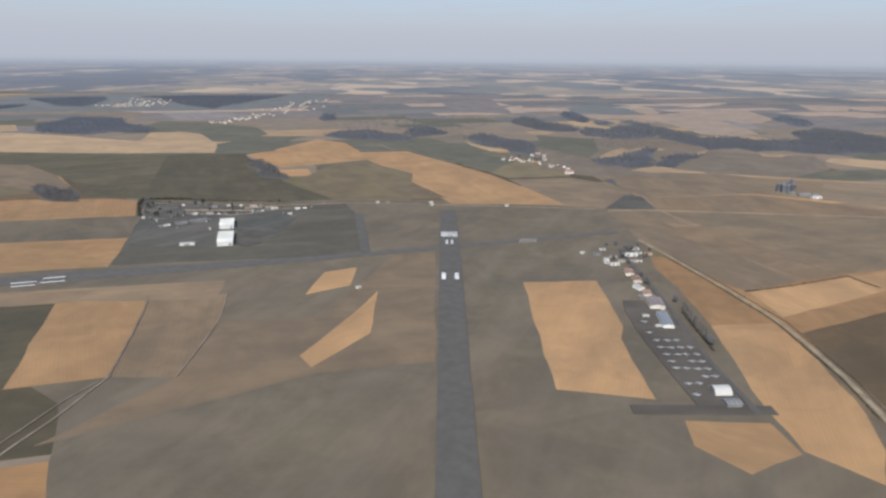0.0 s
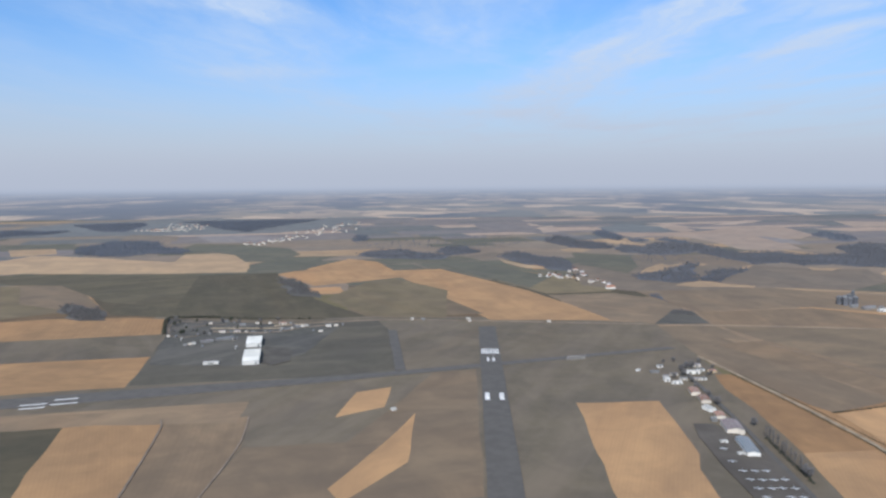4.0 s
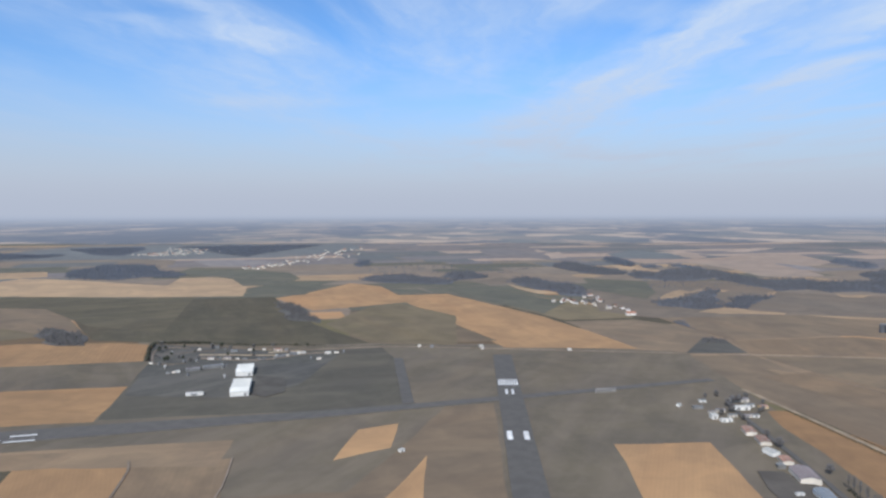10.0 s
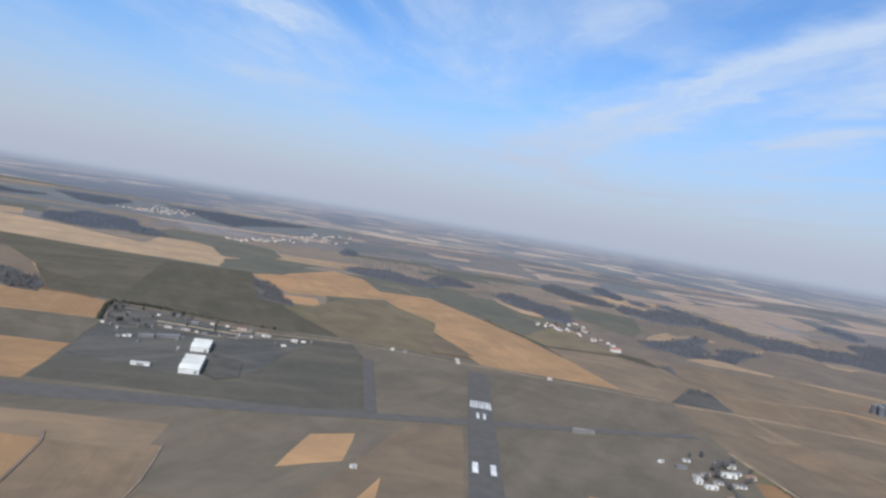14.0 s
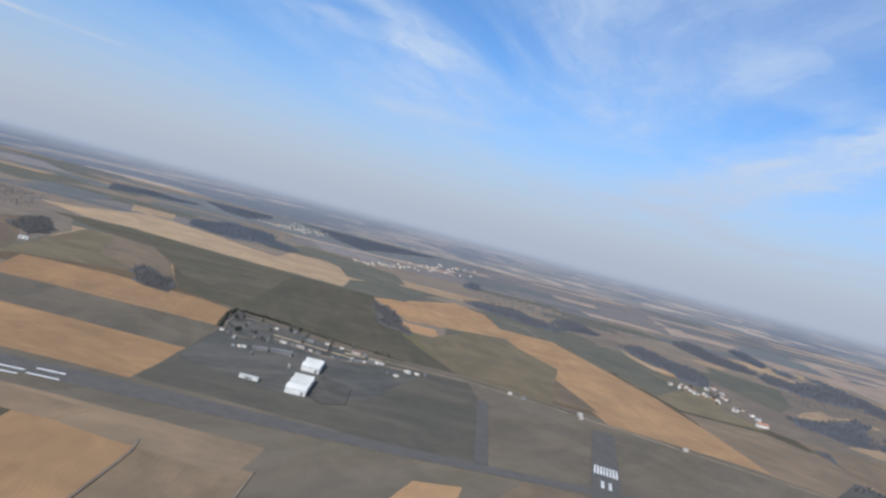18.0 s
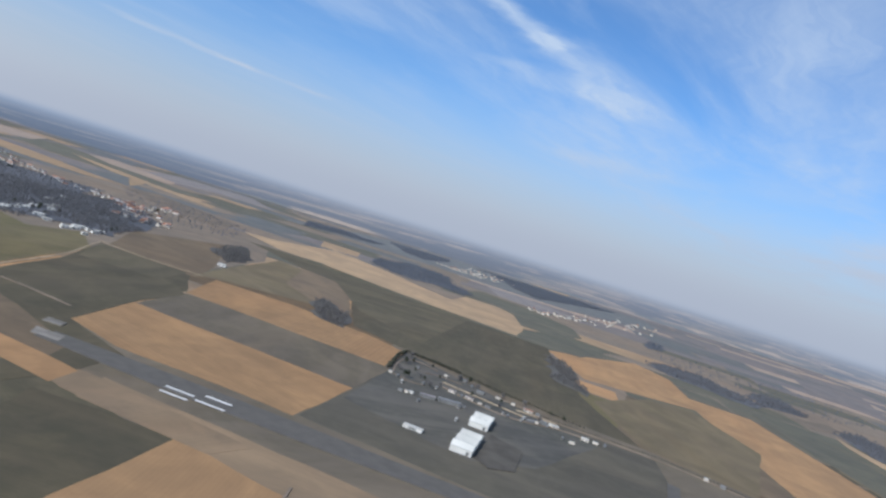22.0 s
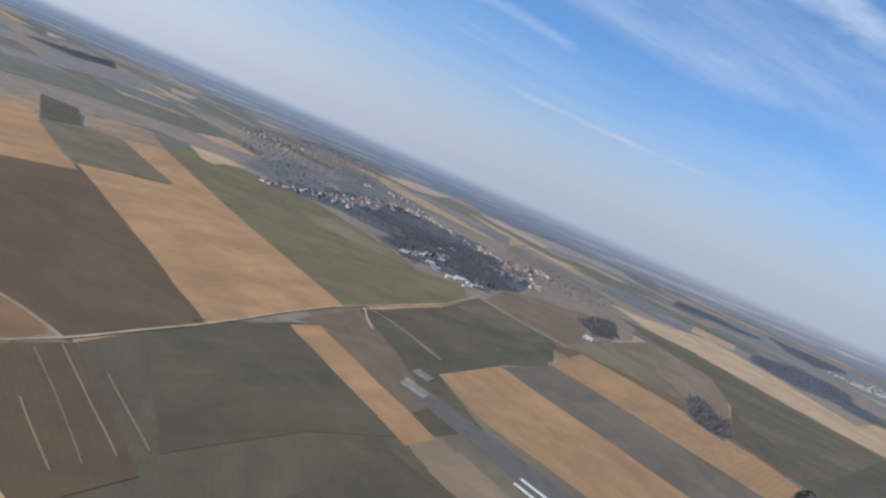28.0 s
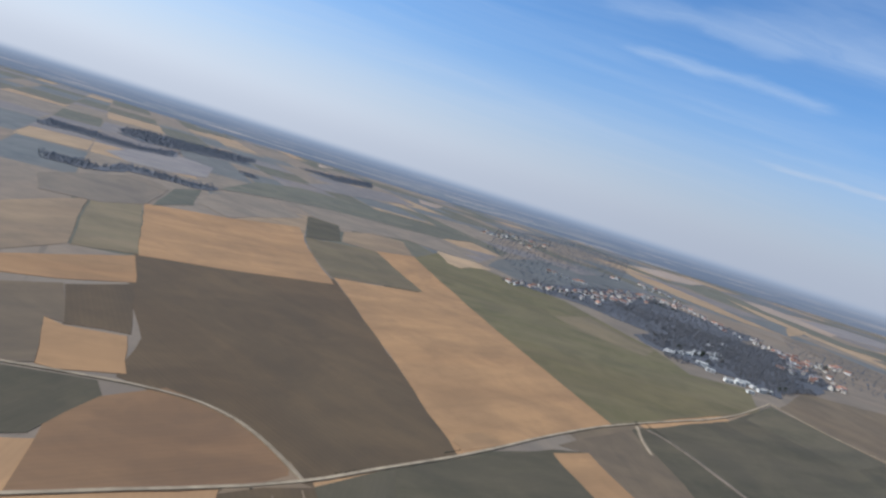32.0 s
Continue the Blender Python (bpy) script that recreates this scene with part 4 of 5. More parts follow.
def cleared(x, y, reach=13.0):
    """Whether a street of the village or a works yard lies here."""
    for (ax, ay), (bx, by) in CLEARINGS:
        dx, dy = bx - ax, by - ay
        u = min(1, max(0, ((x - ax) * dx + (y - ay) * dy) / (dx * dx + dy * dy)))
        if math.hypot(x - ax - u * dx, y - ay - u * dy) < reach:
            return True
    return False


def scatter(poly, spacing, rng, wobble=26.0, gaps=-0.42):
    xs, ys = [p[0] for p in poly], [p[1] for p in poly]
    spots = []
    for gx in np.arange(min(xs), max(xs), spacing):
        for gy in np.arange(min(ys), max(ys), spacing):
            x, y = gx + rng.uniform(-0.45, 0.45) * spacing, gy + rng.uniform(-0.45, 0.45) * spacing
            q = (x + wobble * noise.noise((x * 0.012, y * 0.012, 2)), y + wobble * noise.noise((x * 0.012, y * 0.012, 8)))
            if inside(q, poly) and not cleared(x, y) and noise.noise((x * 0.02, y * 0.02, 4)) > gaps:
                spots.append((x, y))
    return np.array(spots) if spots else np.array([(xs[0], ys[0])])


WOODS = [0]


def wood(label, spacing, *points):
    WOODS[0] += 1
    rng = np.random.default_rng(100 + WOODS[0])
    villagey = "village" in label
    spots = scatter(list(points), spacing, rng, 62.0 if villagey else 22.0, -0.55)
    loose = spacing > 20
    # farther woods take the crown and floor colours with haze mixed in
    mat = BARE if spacing < 10 and not villagey else BLUE_HAZED_BARE if spacing > 14 or "hedgerow" in label else HAZED_BARE
    if not loose:
        floor = slab("wood_floor", outline(list(points), 22.0 if spacing < 12 else 50.0 if villagey else 34.0), LEVEL[0] + 0.3 + 0.005 * WOODS[0], LITTER if mat == BARE else HAZED_LITTER)
        tagged(floor, "leaf-strewn dark ground under the " + label.split(" ")[-1], "ground", "", "structure")
    tufts = 14 if spacing < 10 else 9
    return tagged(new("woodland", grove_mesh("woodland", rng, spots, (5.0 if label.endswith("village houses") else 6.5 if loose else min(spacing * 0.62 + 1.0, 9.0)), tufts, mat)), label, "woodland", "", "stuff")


wood("bare grove in a weedy triangle of land", 8, (345, 1290), (366, 1345), (398, 1332), (396, 1292), (372, 1300))
wood("bare brown copse between fields", 9, (-812, 1332), (-747, 1349), (-696, 1286), (-674, 1239), (-761, 1259))
wood("bare brown copse beside a tan field", 9, (-509, 1764), (-465, 1774), (-336, 1481), (-413, 1523))
wood("bare brown copse between fields", 9, (-814, 1318), (-846, 1406), (-726, 1328), (-691, 1242), (-763, 1271))
wood("bare trees round a barn", 9, (-1211, 1445), (-1310, 1663), (-1125, 1486), (-1071, 1361))
wood("bare park wood beside the village", 9, (-1405, 1032), (-1654, 1250), (-1756, 1483), (-1707, 1612), (-1429, 1485), (-1177, 1175), (-1249, 1140), (-1293, 1040))
wood("bare trees between the village houses", 10, (-1666, 836), (-1805, 995), (-2254, 1412), (-2076, 1528), (-1917, 1670), (-1454, 1119), (-1631, 999))
wood("bare wood round the village", 10, (-1866, 1188), (-1814, 1319), (-1665, 1391), (-1383, 1334), (-1275, 1206), (-1577, 1237), (-1704, 1143))

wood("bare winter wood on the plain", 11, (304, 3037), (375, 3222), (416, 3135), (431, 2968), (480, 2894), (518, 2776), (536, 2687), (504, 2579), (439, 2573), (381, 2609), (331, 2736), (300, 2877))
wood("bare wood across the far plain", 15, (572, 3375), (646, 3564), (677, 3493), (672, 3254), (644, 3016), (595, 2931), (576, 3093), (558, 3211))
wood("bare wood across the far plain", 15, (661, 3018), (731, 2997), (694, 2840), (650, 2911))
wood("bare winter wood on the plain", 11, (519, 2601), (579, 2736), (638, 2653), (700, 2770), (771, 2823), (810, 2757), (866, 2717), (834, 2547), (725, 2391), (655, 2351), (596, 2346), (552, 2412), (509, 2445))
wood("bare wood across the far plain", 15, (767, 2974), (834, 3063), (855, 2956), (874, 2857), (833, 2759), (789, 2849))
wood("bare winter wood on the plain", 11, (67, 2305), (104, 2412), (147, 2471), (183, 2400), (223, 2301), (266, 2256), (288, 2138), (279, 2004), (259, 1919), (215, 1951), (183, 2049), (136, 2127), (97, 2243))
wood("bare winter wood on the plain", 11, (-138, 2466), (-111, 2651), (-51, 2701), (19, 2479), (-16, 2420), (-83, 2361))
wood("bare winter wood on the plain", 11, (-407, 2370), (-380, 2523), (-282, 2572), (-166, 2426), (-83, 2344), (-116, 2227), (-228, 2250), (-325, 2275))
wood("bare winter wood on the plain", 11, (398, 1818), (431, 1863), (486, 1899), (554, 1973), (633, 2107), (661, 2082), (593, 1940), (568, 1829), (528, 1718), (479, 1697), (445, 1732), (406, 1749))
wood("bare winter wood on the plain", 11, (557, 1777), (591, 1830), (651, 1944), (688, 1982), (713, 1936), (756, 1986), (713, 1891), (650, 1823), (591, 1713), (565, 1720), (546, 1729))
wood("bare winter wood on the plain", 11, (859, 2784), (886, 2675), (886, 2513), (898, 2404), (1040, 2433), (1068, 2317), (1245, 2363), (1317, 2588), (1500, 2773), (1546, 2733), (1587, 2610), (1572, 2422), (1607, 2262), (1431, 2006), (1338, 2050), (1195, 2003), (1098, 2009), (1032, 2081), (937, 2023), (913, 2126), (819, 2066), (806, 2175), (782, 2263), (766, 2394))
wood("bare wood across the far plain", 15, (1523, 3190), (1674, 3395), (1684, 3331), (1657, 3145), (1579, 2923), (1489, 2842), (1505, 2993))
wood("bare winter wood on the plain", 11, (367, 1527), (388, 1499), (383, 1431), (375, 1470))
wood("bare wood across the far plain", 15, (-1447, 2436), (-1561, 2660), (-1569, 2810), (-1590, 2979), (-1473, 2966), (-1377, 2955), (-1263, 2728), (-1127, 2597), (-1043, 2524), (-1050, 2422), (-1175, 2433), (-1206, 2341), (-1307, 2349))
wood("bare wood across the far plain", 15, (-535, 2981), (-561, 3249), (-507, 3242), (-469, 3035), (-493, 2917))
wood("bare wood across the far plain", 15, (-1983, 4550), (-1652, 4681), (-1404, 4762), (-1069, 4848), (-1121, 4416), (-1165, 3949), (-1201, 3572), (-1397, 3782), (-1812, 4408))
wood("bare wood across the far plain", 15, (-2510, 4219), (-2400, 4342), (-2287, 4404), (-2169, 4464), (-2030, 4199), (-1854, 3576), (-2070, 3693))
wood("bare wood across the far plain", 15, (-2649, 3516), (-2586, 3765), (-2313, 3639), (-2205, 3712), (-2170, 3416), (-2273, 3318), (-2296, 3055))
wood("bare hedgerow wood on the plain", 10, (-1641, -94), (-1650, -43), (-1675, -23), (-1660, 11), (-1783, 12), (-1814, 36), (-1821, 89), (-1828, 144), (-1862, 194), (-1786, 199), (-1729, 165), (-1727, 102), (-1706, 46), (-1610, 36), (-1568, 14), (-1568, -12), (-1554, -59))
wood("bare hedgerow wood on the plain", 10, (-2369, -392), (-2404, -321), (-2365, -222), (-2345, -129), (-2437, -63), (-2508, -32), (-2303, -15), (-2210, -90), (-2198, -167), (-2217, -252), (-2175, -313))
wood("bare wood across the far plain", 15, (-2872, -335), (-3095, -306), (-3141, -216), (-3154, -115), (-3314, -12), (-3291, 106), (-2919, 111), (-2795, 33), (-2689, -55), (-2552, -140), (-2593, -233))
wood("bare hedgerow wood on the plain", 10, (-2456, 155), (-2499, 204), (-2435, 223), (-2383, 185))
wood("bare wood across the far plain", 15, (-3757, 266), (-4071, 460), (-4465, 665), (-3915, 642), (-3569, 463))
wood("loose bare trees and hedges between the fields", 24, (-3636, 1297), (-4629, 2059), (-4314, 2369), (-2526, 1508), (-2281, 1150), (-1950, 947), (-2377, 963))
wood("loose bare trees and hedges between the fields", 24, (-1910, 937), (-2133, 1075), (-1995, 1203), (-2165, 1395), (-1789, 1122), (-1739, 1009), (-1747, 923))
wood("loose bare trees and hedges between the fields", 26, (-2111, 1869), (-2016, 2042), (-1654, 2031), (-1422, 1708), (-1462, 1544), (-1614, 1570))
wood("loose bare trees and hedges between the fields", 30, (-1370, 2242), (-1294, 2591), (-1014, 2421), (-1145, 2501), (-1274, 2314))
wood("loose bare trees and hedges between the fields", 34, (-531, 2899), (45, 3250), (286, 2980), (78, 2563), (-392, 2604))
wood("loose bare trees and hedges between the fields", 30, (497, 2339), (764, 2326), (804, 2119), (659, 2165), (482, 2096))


def hedge(label, spacing, size, *points):
    rng = np.random.default_rng(len(points) * 7 + int(abs(points[0][0])))
    spots = []
    for (ax, ay), (bx, by) in zip(points, points[1:]):
        k = max(1, int(math.hypot(bx - ax, by - ay) / spacing))
        spots += [(ax + (bx - ax) * i / k, ay + (by - ay) * i / k, 0) for i in range(k)]
    spots = np.repeat(np.array(spots), 5, 0) + rng.normal(0, size * 0.35, (len(spots) * 5, 3))
    spots[:, 2] = np.abs(spots[:, 2]) + size * 0.45
    v, f = clumps(rng, spots, size * rng.uniform(0.35, 0.65, len(spots)))
    return tagged(new("hedge", big_mesh("hedge", v, f, SHRUB)), label, "hedge", "", "stuff")


hedge("dark overgrown hedge round the depot", 4, 3.6, (-515, 1128), (-549, 1204), (-565, 1257), (-514, 1265), (-470, 1262))
hedge("dark hedge behind the depot", 5, 2.0, (-470, 1262), (-400, 1257), (-272, 1250))
hedge("dark hedge between two fields", 3, 1.4, (361, 760), (426, 782), (517, 822), (531, 775))
hedge("dark hedge along the railway", 3, 1.2, (311, 905), (335, 774), (350, 665), (346, 533), (336, 463))
hedge("dark hedge along the far side of the railway", 3, 1.0, (322, 905), (346, 774), (362, 665), (357, 533), (347, 463))
hedge("ragged hedge along the country road", 4, 1.3, (-330, 1216), (-172, 1263), (-18, 1249))
hedge("low dark scrub along the country road", 3, 0.9, (-626, 484), (-643, 506))
hedge("low dark scrub along the country road", 3, 0.9, (-688, 557), (-700, 572))
hedge("dark scrub along a farm track", 4, 1.1, (-866, 795), (-806, 806))
hedge("single dark bush beside the road", 3, 1.6, (-862, 781), (-866, 784))
hedge("single dark bush beside the road", 3, 1.0, (-591, 441), (-593, 444))
hedge("row of scrub behind the apron", 4, 2.0, (257, 590), (258, 620), (261, 690))


def tree(m, label, height, spread, mat, seed, tufts=70):
    """A single tree: tapered trunk with limbs, and a loose crown."""
    rng = np.random.default_rng(seed)
    root = thing("tree", m, label, "tree", "single trees")
    bm = bmesh.new()
    tube(bm, (0, 0, -0.2), (0.2, 0.1, height * 0.9), height * 0.025, 0.04, 6)
    for i in range(7):
        a, z = i * 2.4, height * (0.25 + 0.08 * i)
        tube(bm, (0, 0, z), (spread * 0.75 * math.cos(a), spread * 0.75 * math.sin(a), z + height * 0.2), height * 0.010, 0.02, 4)
    part("trunk", bm, BARK, root, "grey-brown trunk with limbs")
    d = rng.normal(0, 1, (tufts, 3))
    d /= np.linalg.norm(d, axis=1)[:, None]
    p = d * (rng.uniform(0.2, 1, tufts) ** 0.5)[:, None] * np.array([spread, spread, height * 0.36])
    p[:, 2] += height * 0.62
    v, f = clumps(rng, p, spread * rng.uniform(0.16, 0.34, tufts))
    crown = new("crown", big_mesh("crown", v, f, mat))
    crown.parent = root
    return root


poplar = tree(pose(262, 682, 0.9), "tall bare poplar beside the apron street", 15, 1.8, BARE, 1)
bushy = tree(pose(259, 600, 0.9), "broad bare tree beside the apron street", 9, 3.6, BARE, 2)
dark_tree = tree(pose(-480, 1120, 0.5), "dark evergreen tree in the depot yard", 11, 3.0, EVERGREEN, 3)
rnd = random.Random(3)
for x, y in ((261, 672), (260, 661), (260, 652), (259, 643), (259, 634), (258, 624), (258, 614), (262, 690)):
    copy_thing(poplar, pose(x, y, 0.9, 0, 0, rnd.uniform(0, 360)) @ Matrix.Scale(rnd.uniform(0.8, 1.15), 4))
for x, y in ((258, 606), (263, 720), (296, 930), (285, 950), (240, 955), (255, 960), (262, 930), (270, 932), (252, 918), (248, 896), (278, 894), (284, 900), (234, 884), (250, 868), (246, 842), (250, 812), (250, 784)):
    copy_thing(bushy, pose(x, y, 0.9, 0, 0, rnd.uniform(0, 360)) @ Matrix.Scale(rnd.uniform(0.6, 1.1), 4))
for i in range(34):
    x, y = rnd.uniform(-545, -270), rnd.uniform(1100, 1245)
    if not inside((x, y), [(-420, 1090), (-300, 1090), (-300, 1160), (-420, 1150)]):
        copy_thing(rnd.choice((dark_tree, bushy)), pose(x, y, 0.4, 0, 0, rnd.uniform(0, 360)) @ Matrix.Scale(rnd.uniform(0.5, 1.0), 4))
for i in range(70):
    x, y = rnd.choice(((240, 1790), (-1260, 1200), (-1380, 1150), (-1720, 980), (-1640, 1650), (-2050, 1420)))
    x, y = x + rnd.gauss(0, 30), y + rnd.gauss(0, 30)
    copy_thing(rnd.choice((dark_tree, bushy, bushy)), pose(x, y, 0.4, 0, 0, rnd.uniform(0, 360)) @ Matrix.Scale(rnd.uniform(0.6, 1.2), 4))

# ---- houses, halls, silos ----
def gable(bm, sx, sy, eave, ridge):
    """Walls of a plain house with two gables, ridge along x."""
    loft(bm, [[(x, -sy / 2, -0.9), (x, sy / 2, -0.9), (x, sy / 2, eave), (x, 0, ridge), (x, -sy / 2, eave)] for x in (-sx / 2, sx / 2)])


def gable_roof(bm, sx, sy, eave, ridge, over=0.45, thick=0.22):
    s = (ridge - eave) / (sy / 2)
    e = sy / 2 + over
    low = eave - over * s + 0.02
    prof = [(-e, low), (0, ridge + 0.02), (e, low), (e, low + thick), (0, ridge + thick + 0.05), (-e, low + thick)]
    loft(bm, [[(x, y, z) for y, z in prof] for x in (-sx / 2 - over, sx / 2 + over)])


def house(m, label, sx, sy, eave, ridge, wall, roof, group="village houses", windows=True):
    root = thing("house", m, label, "house", group)
    bm = bmesh.new()
    gable(bm, sx, sy, eave, ridge)
    part("wall", bm, wall, root)
    bm = bmesh.new()
    gable_roof(bm, sx, sy, eave, ridge)
    top = part("roof", bm, roof, root)
    bm = bmesh.new()
    box(bm, (sx * 0.3, 0.3, ridge + 0.35), (0.6, 0.9, 1.6))
    box(bm, (sx * 0.3, 0.3, ridge + 1.2), (0.75, 1.05, 0.15))
    part("chimney", bm, BRICK, top, "brick chimney")
    if windows:
        for side in (-1, 1):
            for x in (-sx * 0.3, sx * 0.1, sx * 0.36):
                bm = bmesh.new()
                box(bm, (x, side * (sy / 2 + 0.01), eave * 0.55), (1.1, 0.08, 1.3))
                part("window", bm, GLASS, root, "dark window")
        bm = bmesh.new()
        box(bm, (-sx * 0.1, -sy / 2 - 0.02, 1.0), (1.0, 0.1, 2.1))
        part("door", bm, DOOR, root, "dark door")
    return root


def hall(m, name, label, sx, sy, eave, ridge, wall, roof, bays=5, doors=2, seam=0.35):
    """A long shed: walls, two roof slopes with raised seams, sliding doors."""
    root = thing(name, m, label, "shed" if "shed" in name else "hangar")
    bm = bmesh.new()
    gable(bm, sx, sy, eave, ridge)
    part("wall", bm, wall, root)
    bm = bmesh.new()
    gable_roof(bm, sx, sy, eave, ridge, 0.3, 0.18)
    top = part("roof", bm, roof, root)
    slope = math.atan2(ridge - eave, sy / 2)
    for i in range(bays + 1):
        for side in (-1, 1):
            bm = bmesh.new()
            box(bm, (0, 0, 0), (seam, sy / 2 / math.cos(slope) + 0.2, 0.16))
            rib = part("roof_seam", bm, RIB, top)
            rib.matrix_basis = pose(-sx / 2 + sx * i / bays, side * sy / 4, (eave + ridge) / 2 + 0.32, -side * math.degrees(slope))
    for i in range(doors):
        bm = bmesh.new()
        box(bm, (-sx / 2 + sx * (i + 0.5) / doors, -sy / 2 - 0.06, eave * 0.42), (sx / doors * 0.4, 0.14, eave * 0.8))
        part("door", bm, METAL_WALL, root, "grey sliding door")
    return root


def bay_hangar(m, label, sx, sy, eave, rise, bays):
    """A wide hangar roofed in bays: a row of low gables side by side, gutters between them, sliding doors in front."""
    root = thing("hangar", m, label, "hangar")
    step = sx / bays
    saw = [(-sx / 2 + step * (i + d), eave + (rise if d else 0.0)) for i in range(bays) for d in (0.0, 0.5)] + [(sx / 2, eave)]
    bm = bmesh.new()
    loft(bm, [[(-sx / 2, y, -0.4)] + [(x, y, z) for x, z in saw] + [(sx / 2, y, -0.4)] for y in (-sy / 2, sy / 2)])
    part("wall", bm, WHITE_WALL, root)
    for i in range(bays):
        for a, b in ((saw[2 * i], saw[2 * i + 1]), (saw[2 * i + 1], saw[2 * i + 2])):
            bm = bmesh.new()
            loft(bm, [[(a[0], y, a[1] + 0.03), (b[0], y, b[1] + 0.03), (b[0], y, b[1] + 0.2), (a[0], y, a[1] + 0.2)] for y in (-sy / 2 - 0.4, sy / 2 + 0.4)])
            part("roof", bm, BRIGHT_ROOF, root, "pale sheet roof slope")
        bm = bmesh.new()
        box(bm, (-sx / 2 + step * i + 0.3, 0, eave + 0.24), (0.9, sy + 0.6, 0.16))
        part("gutter", bm, METAL_WALL, root, "dark gutter between two bays")
    bm = bmesh.new()
    box(bm, (-sx / 2 - 0.06, -0.32 * sy, eave * 0.36), (0.14, sy * 0.14, eave * 0.72))
    part("door", bm, METAL_WALL, root, "dark open doorway")
    return root


def arch_hangar(m, label, sx, sy, high):
    """A round-roofed hangar."""
    root = thing("hangar", m, label, "hangar")
    arc = [(math.cos(a) * sy / 2, math.sin(a) * high) for a in np.linspace(0, math.pi, 15)]
    bm = bmesh.new()
    loft(bm, [[(x, y, z) for y, z in arc] + [(x, -sy / 2, -0.9), (x, sy / 2, -0.9)] for x in (-sx / 2, sx / 2)])
    part("wall", bm, METAL_WALL, root)
    bm = bmesh.new()
    inner, outer = [(y * 1.005, z * 1.005 + 0.01) for y, z in arc], [(y * 1.03, z * 1.03 + 0.05) for y, z in arc]
    loft(bm, [[(x, y, z) for y, z in inner + outer[::-1]] for x in (-sx / 2 - 0.2, sx / 2 + 0.2)])
    top = part("roof", bm, WHITE_ROOF, root, "white arched sheet roof")
    for i in range(7):
        bm = bmesh.new()
        x = -sx / 2 + sx * i / 6
        loft(bm, [[(x + d, y * k, z * k + 0.06) for (y, z), k in [(p, 1.03) for p in arc] + [(p, 1.045) for p in arc[::-1]]] for d in (-0.12, 0.12)])
        part("roof_seam", bm, RIB, top)
    for side in (-1, 1):
        bm = bmesh.new()
        box(bm, (-sx / 2 - 0.06, side * sy * 0.2, high * 0.36), (0.14, sy * 0.36, high * 0.72))
        part("door", bm, METAL_WALL, root, "grey sliding door")
    return root


Z = 0.45


def container(m, label, l, b, h, mat):
    """A steel container or hut: body with corrugated sides, a roof edge and two door leaves."""
    root = thing("container", m, label, "container", "huts and containers of the depot")
    bm = bmesh.new()
    box(bm, (0, 0, h / 2 - 0.2), (l, b, h + 0.4))
    part("body", bm, mat, root)
    bm = bmesh.new()
    box(bm, (0, 0, h + 0.06), (l + 0.25, b + 0.25, 0.14))
    part("roof", bm, GREY_ROOF if mat != WHITE_WALL else WHITE_ROOF, root)
    for side in (-1, 1):
        bm = bmesh.new()
        box(bm, (-l / 2 - 0.04, side * b * 0.24, h * 0.45), (0.1, b * 0.44, h * 0.85))
        part("door", bm, METAL_WALL, root, "grey door leaf")
    return root


# the depot: two great hangars, long sheds, huts along the pale tracks
bay_hangar(pose(-346, 1066, Z, 0, 0, 105), "large depot hangar with a pale sheet roof in two bays", 49, 21.5, 5.0, 3.2, 2)
bay_hangar(pose(-320, 974, Z, 0, 0, 105), "larger hangar with a pale sheet roof in three bays", 66, 21.5, 5.0, 3.2, 3)
hall(pose(-367, 946, Z, 0, 0, 14), "long_shed", "long low white shed in the depot", 20, 7, 2.6, 3.3, WHITE_WALL, WHITE_ROOF, 6, 1)
hall(pose(-400, 1088, Z, 0, 0, 34), "long_shed", "long grey-green shed in the depot", 27, 9, 3.6, 4.6, METAL_WALL, GREY_ROOF, 7, 3)
hall(pose(-422, 1072, Z, 0, 0, 34), "long_shed", "lower end of the grey-green shed", 18, 8, 3.0, 3.8, METAL_WALL, SLATE_ROOF, 4, 2)
for x, y, l, b, t, rf, lab in ((-297, 1187, 9, 5, 40, WHITE_ROOF, "small white shed at the depot fence"), (-312, 1184, 8, 5, 40, GREY_ROOF, "small grey shed at the depot fence"),
                          (-322, 1162, 11, 5, 40, GREY_ROOF, "small grey shed beside the pale track"), (-258, 1190, 9, 6, 10, WHITE_ROOF, "small white shed beside the country road"),
                          (-400, 1145, 11, 5, 5, CREAM_ROOF, "low pinkish shed beside the pale track"), (-424, 1143, 9, 5, 5, CREAM_ROOF, "low pinkish shed beside the pale track"),
                          (-342, 1210, 12, 5, 8, TILE_ROOF, "low shed with a red roof in the depot"), (-409, 1199, 10, 5, 8, GREY_ROOF, "low grey-roofed shed in the depot"),
                          (-450, 1227, 12, 5, 6, GREY_ROOF, "low grey-roofed shed in the depot"), (-20, 1252, 7, 5, 5, WHITE_ROOF, "small white hut beside the country road"),
                          (-18, 1232, 5, 4, 5, WHITE_ROOF, "small white hut beside the country road"), (120, 1228, 6, 4, 5, WHITE_ROOF, "small white hut beside the country road"),
                          (-100, 1246, 6, 4, 5, GREY_ROOF, "small grey hut beside the country road"), (-120, 1250, 5, 4, 5, WHITE_ROOF, "small white hut beside the country road")):
    hall(pose(x, y, Z, 0, 0, t), "long_shed", lab, l, b, 2.6, 3.4, METAL_WALL if rf == GREY_ROOF else CREAM_WALL, rf, 4, 2)
yard = random.Random(44)
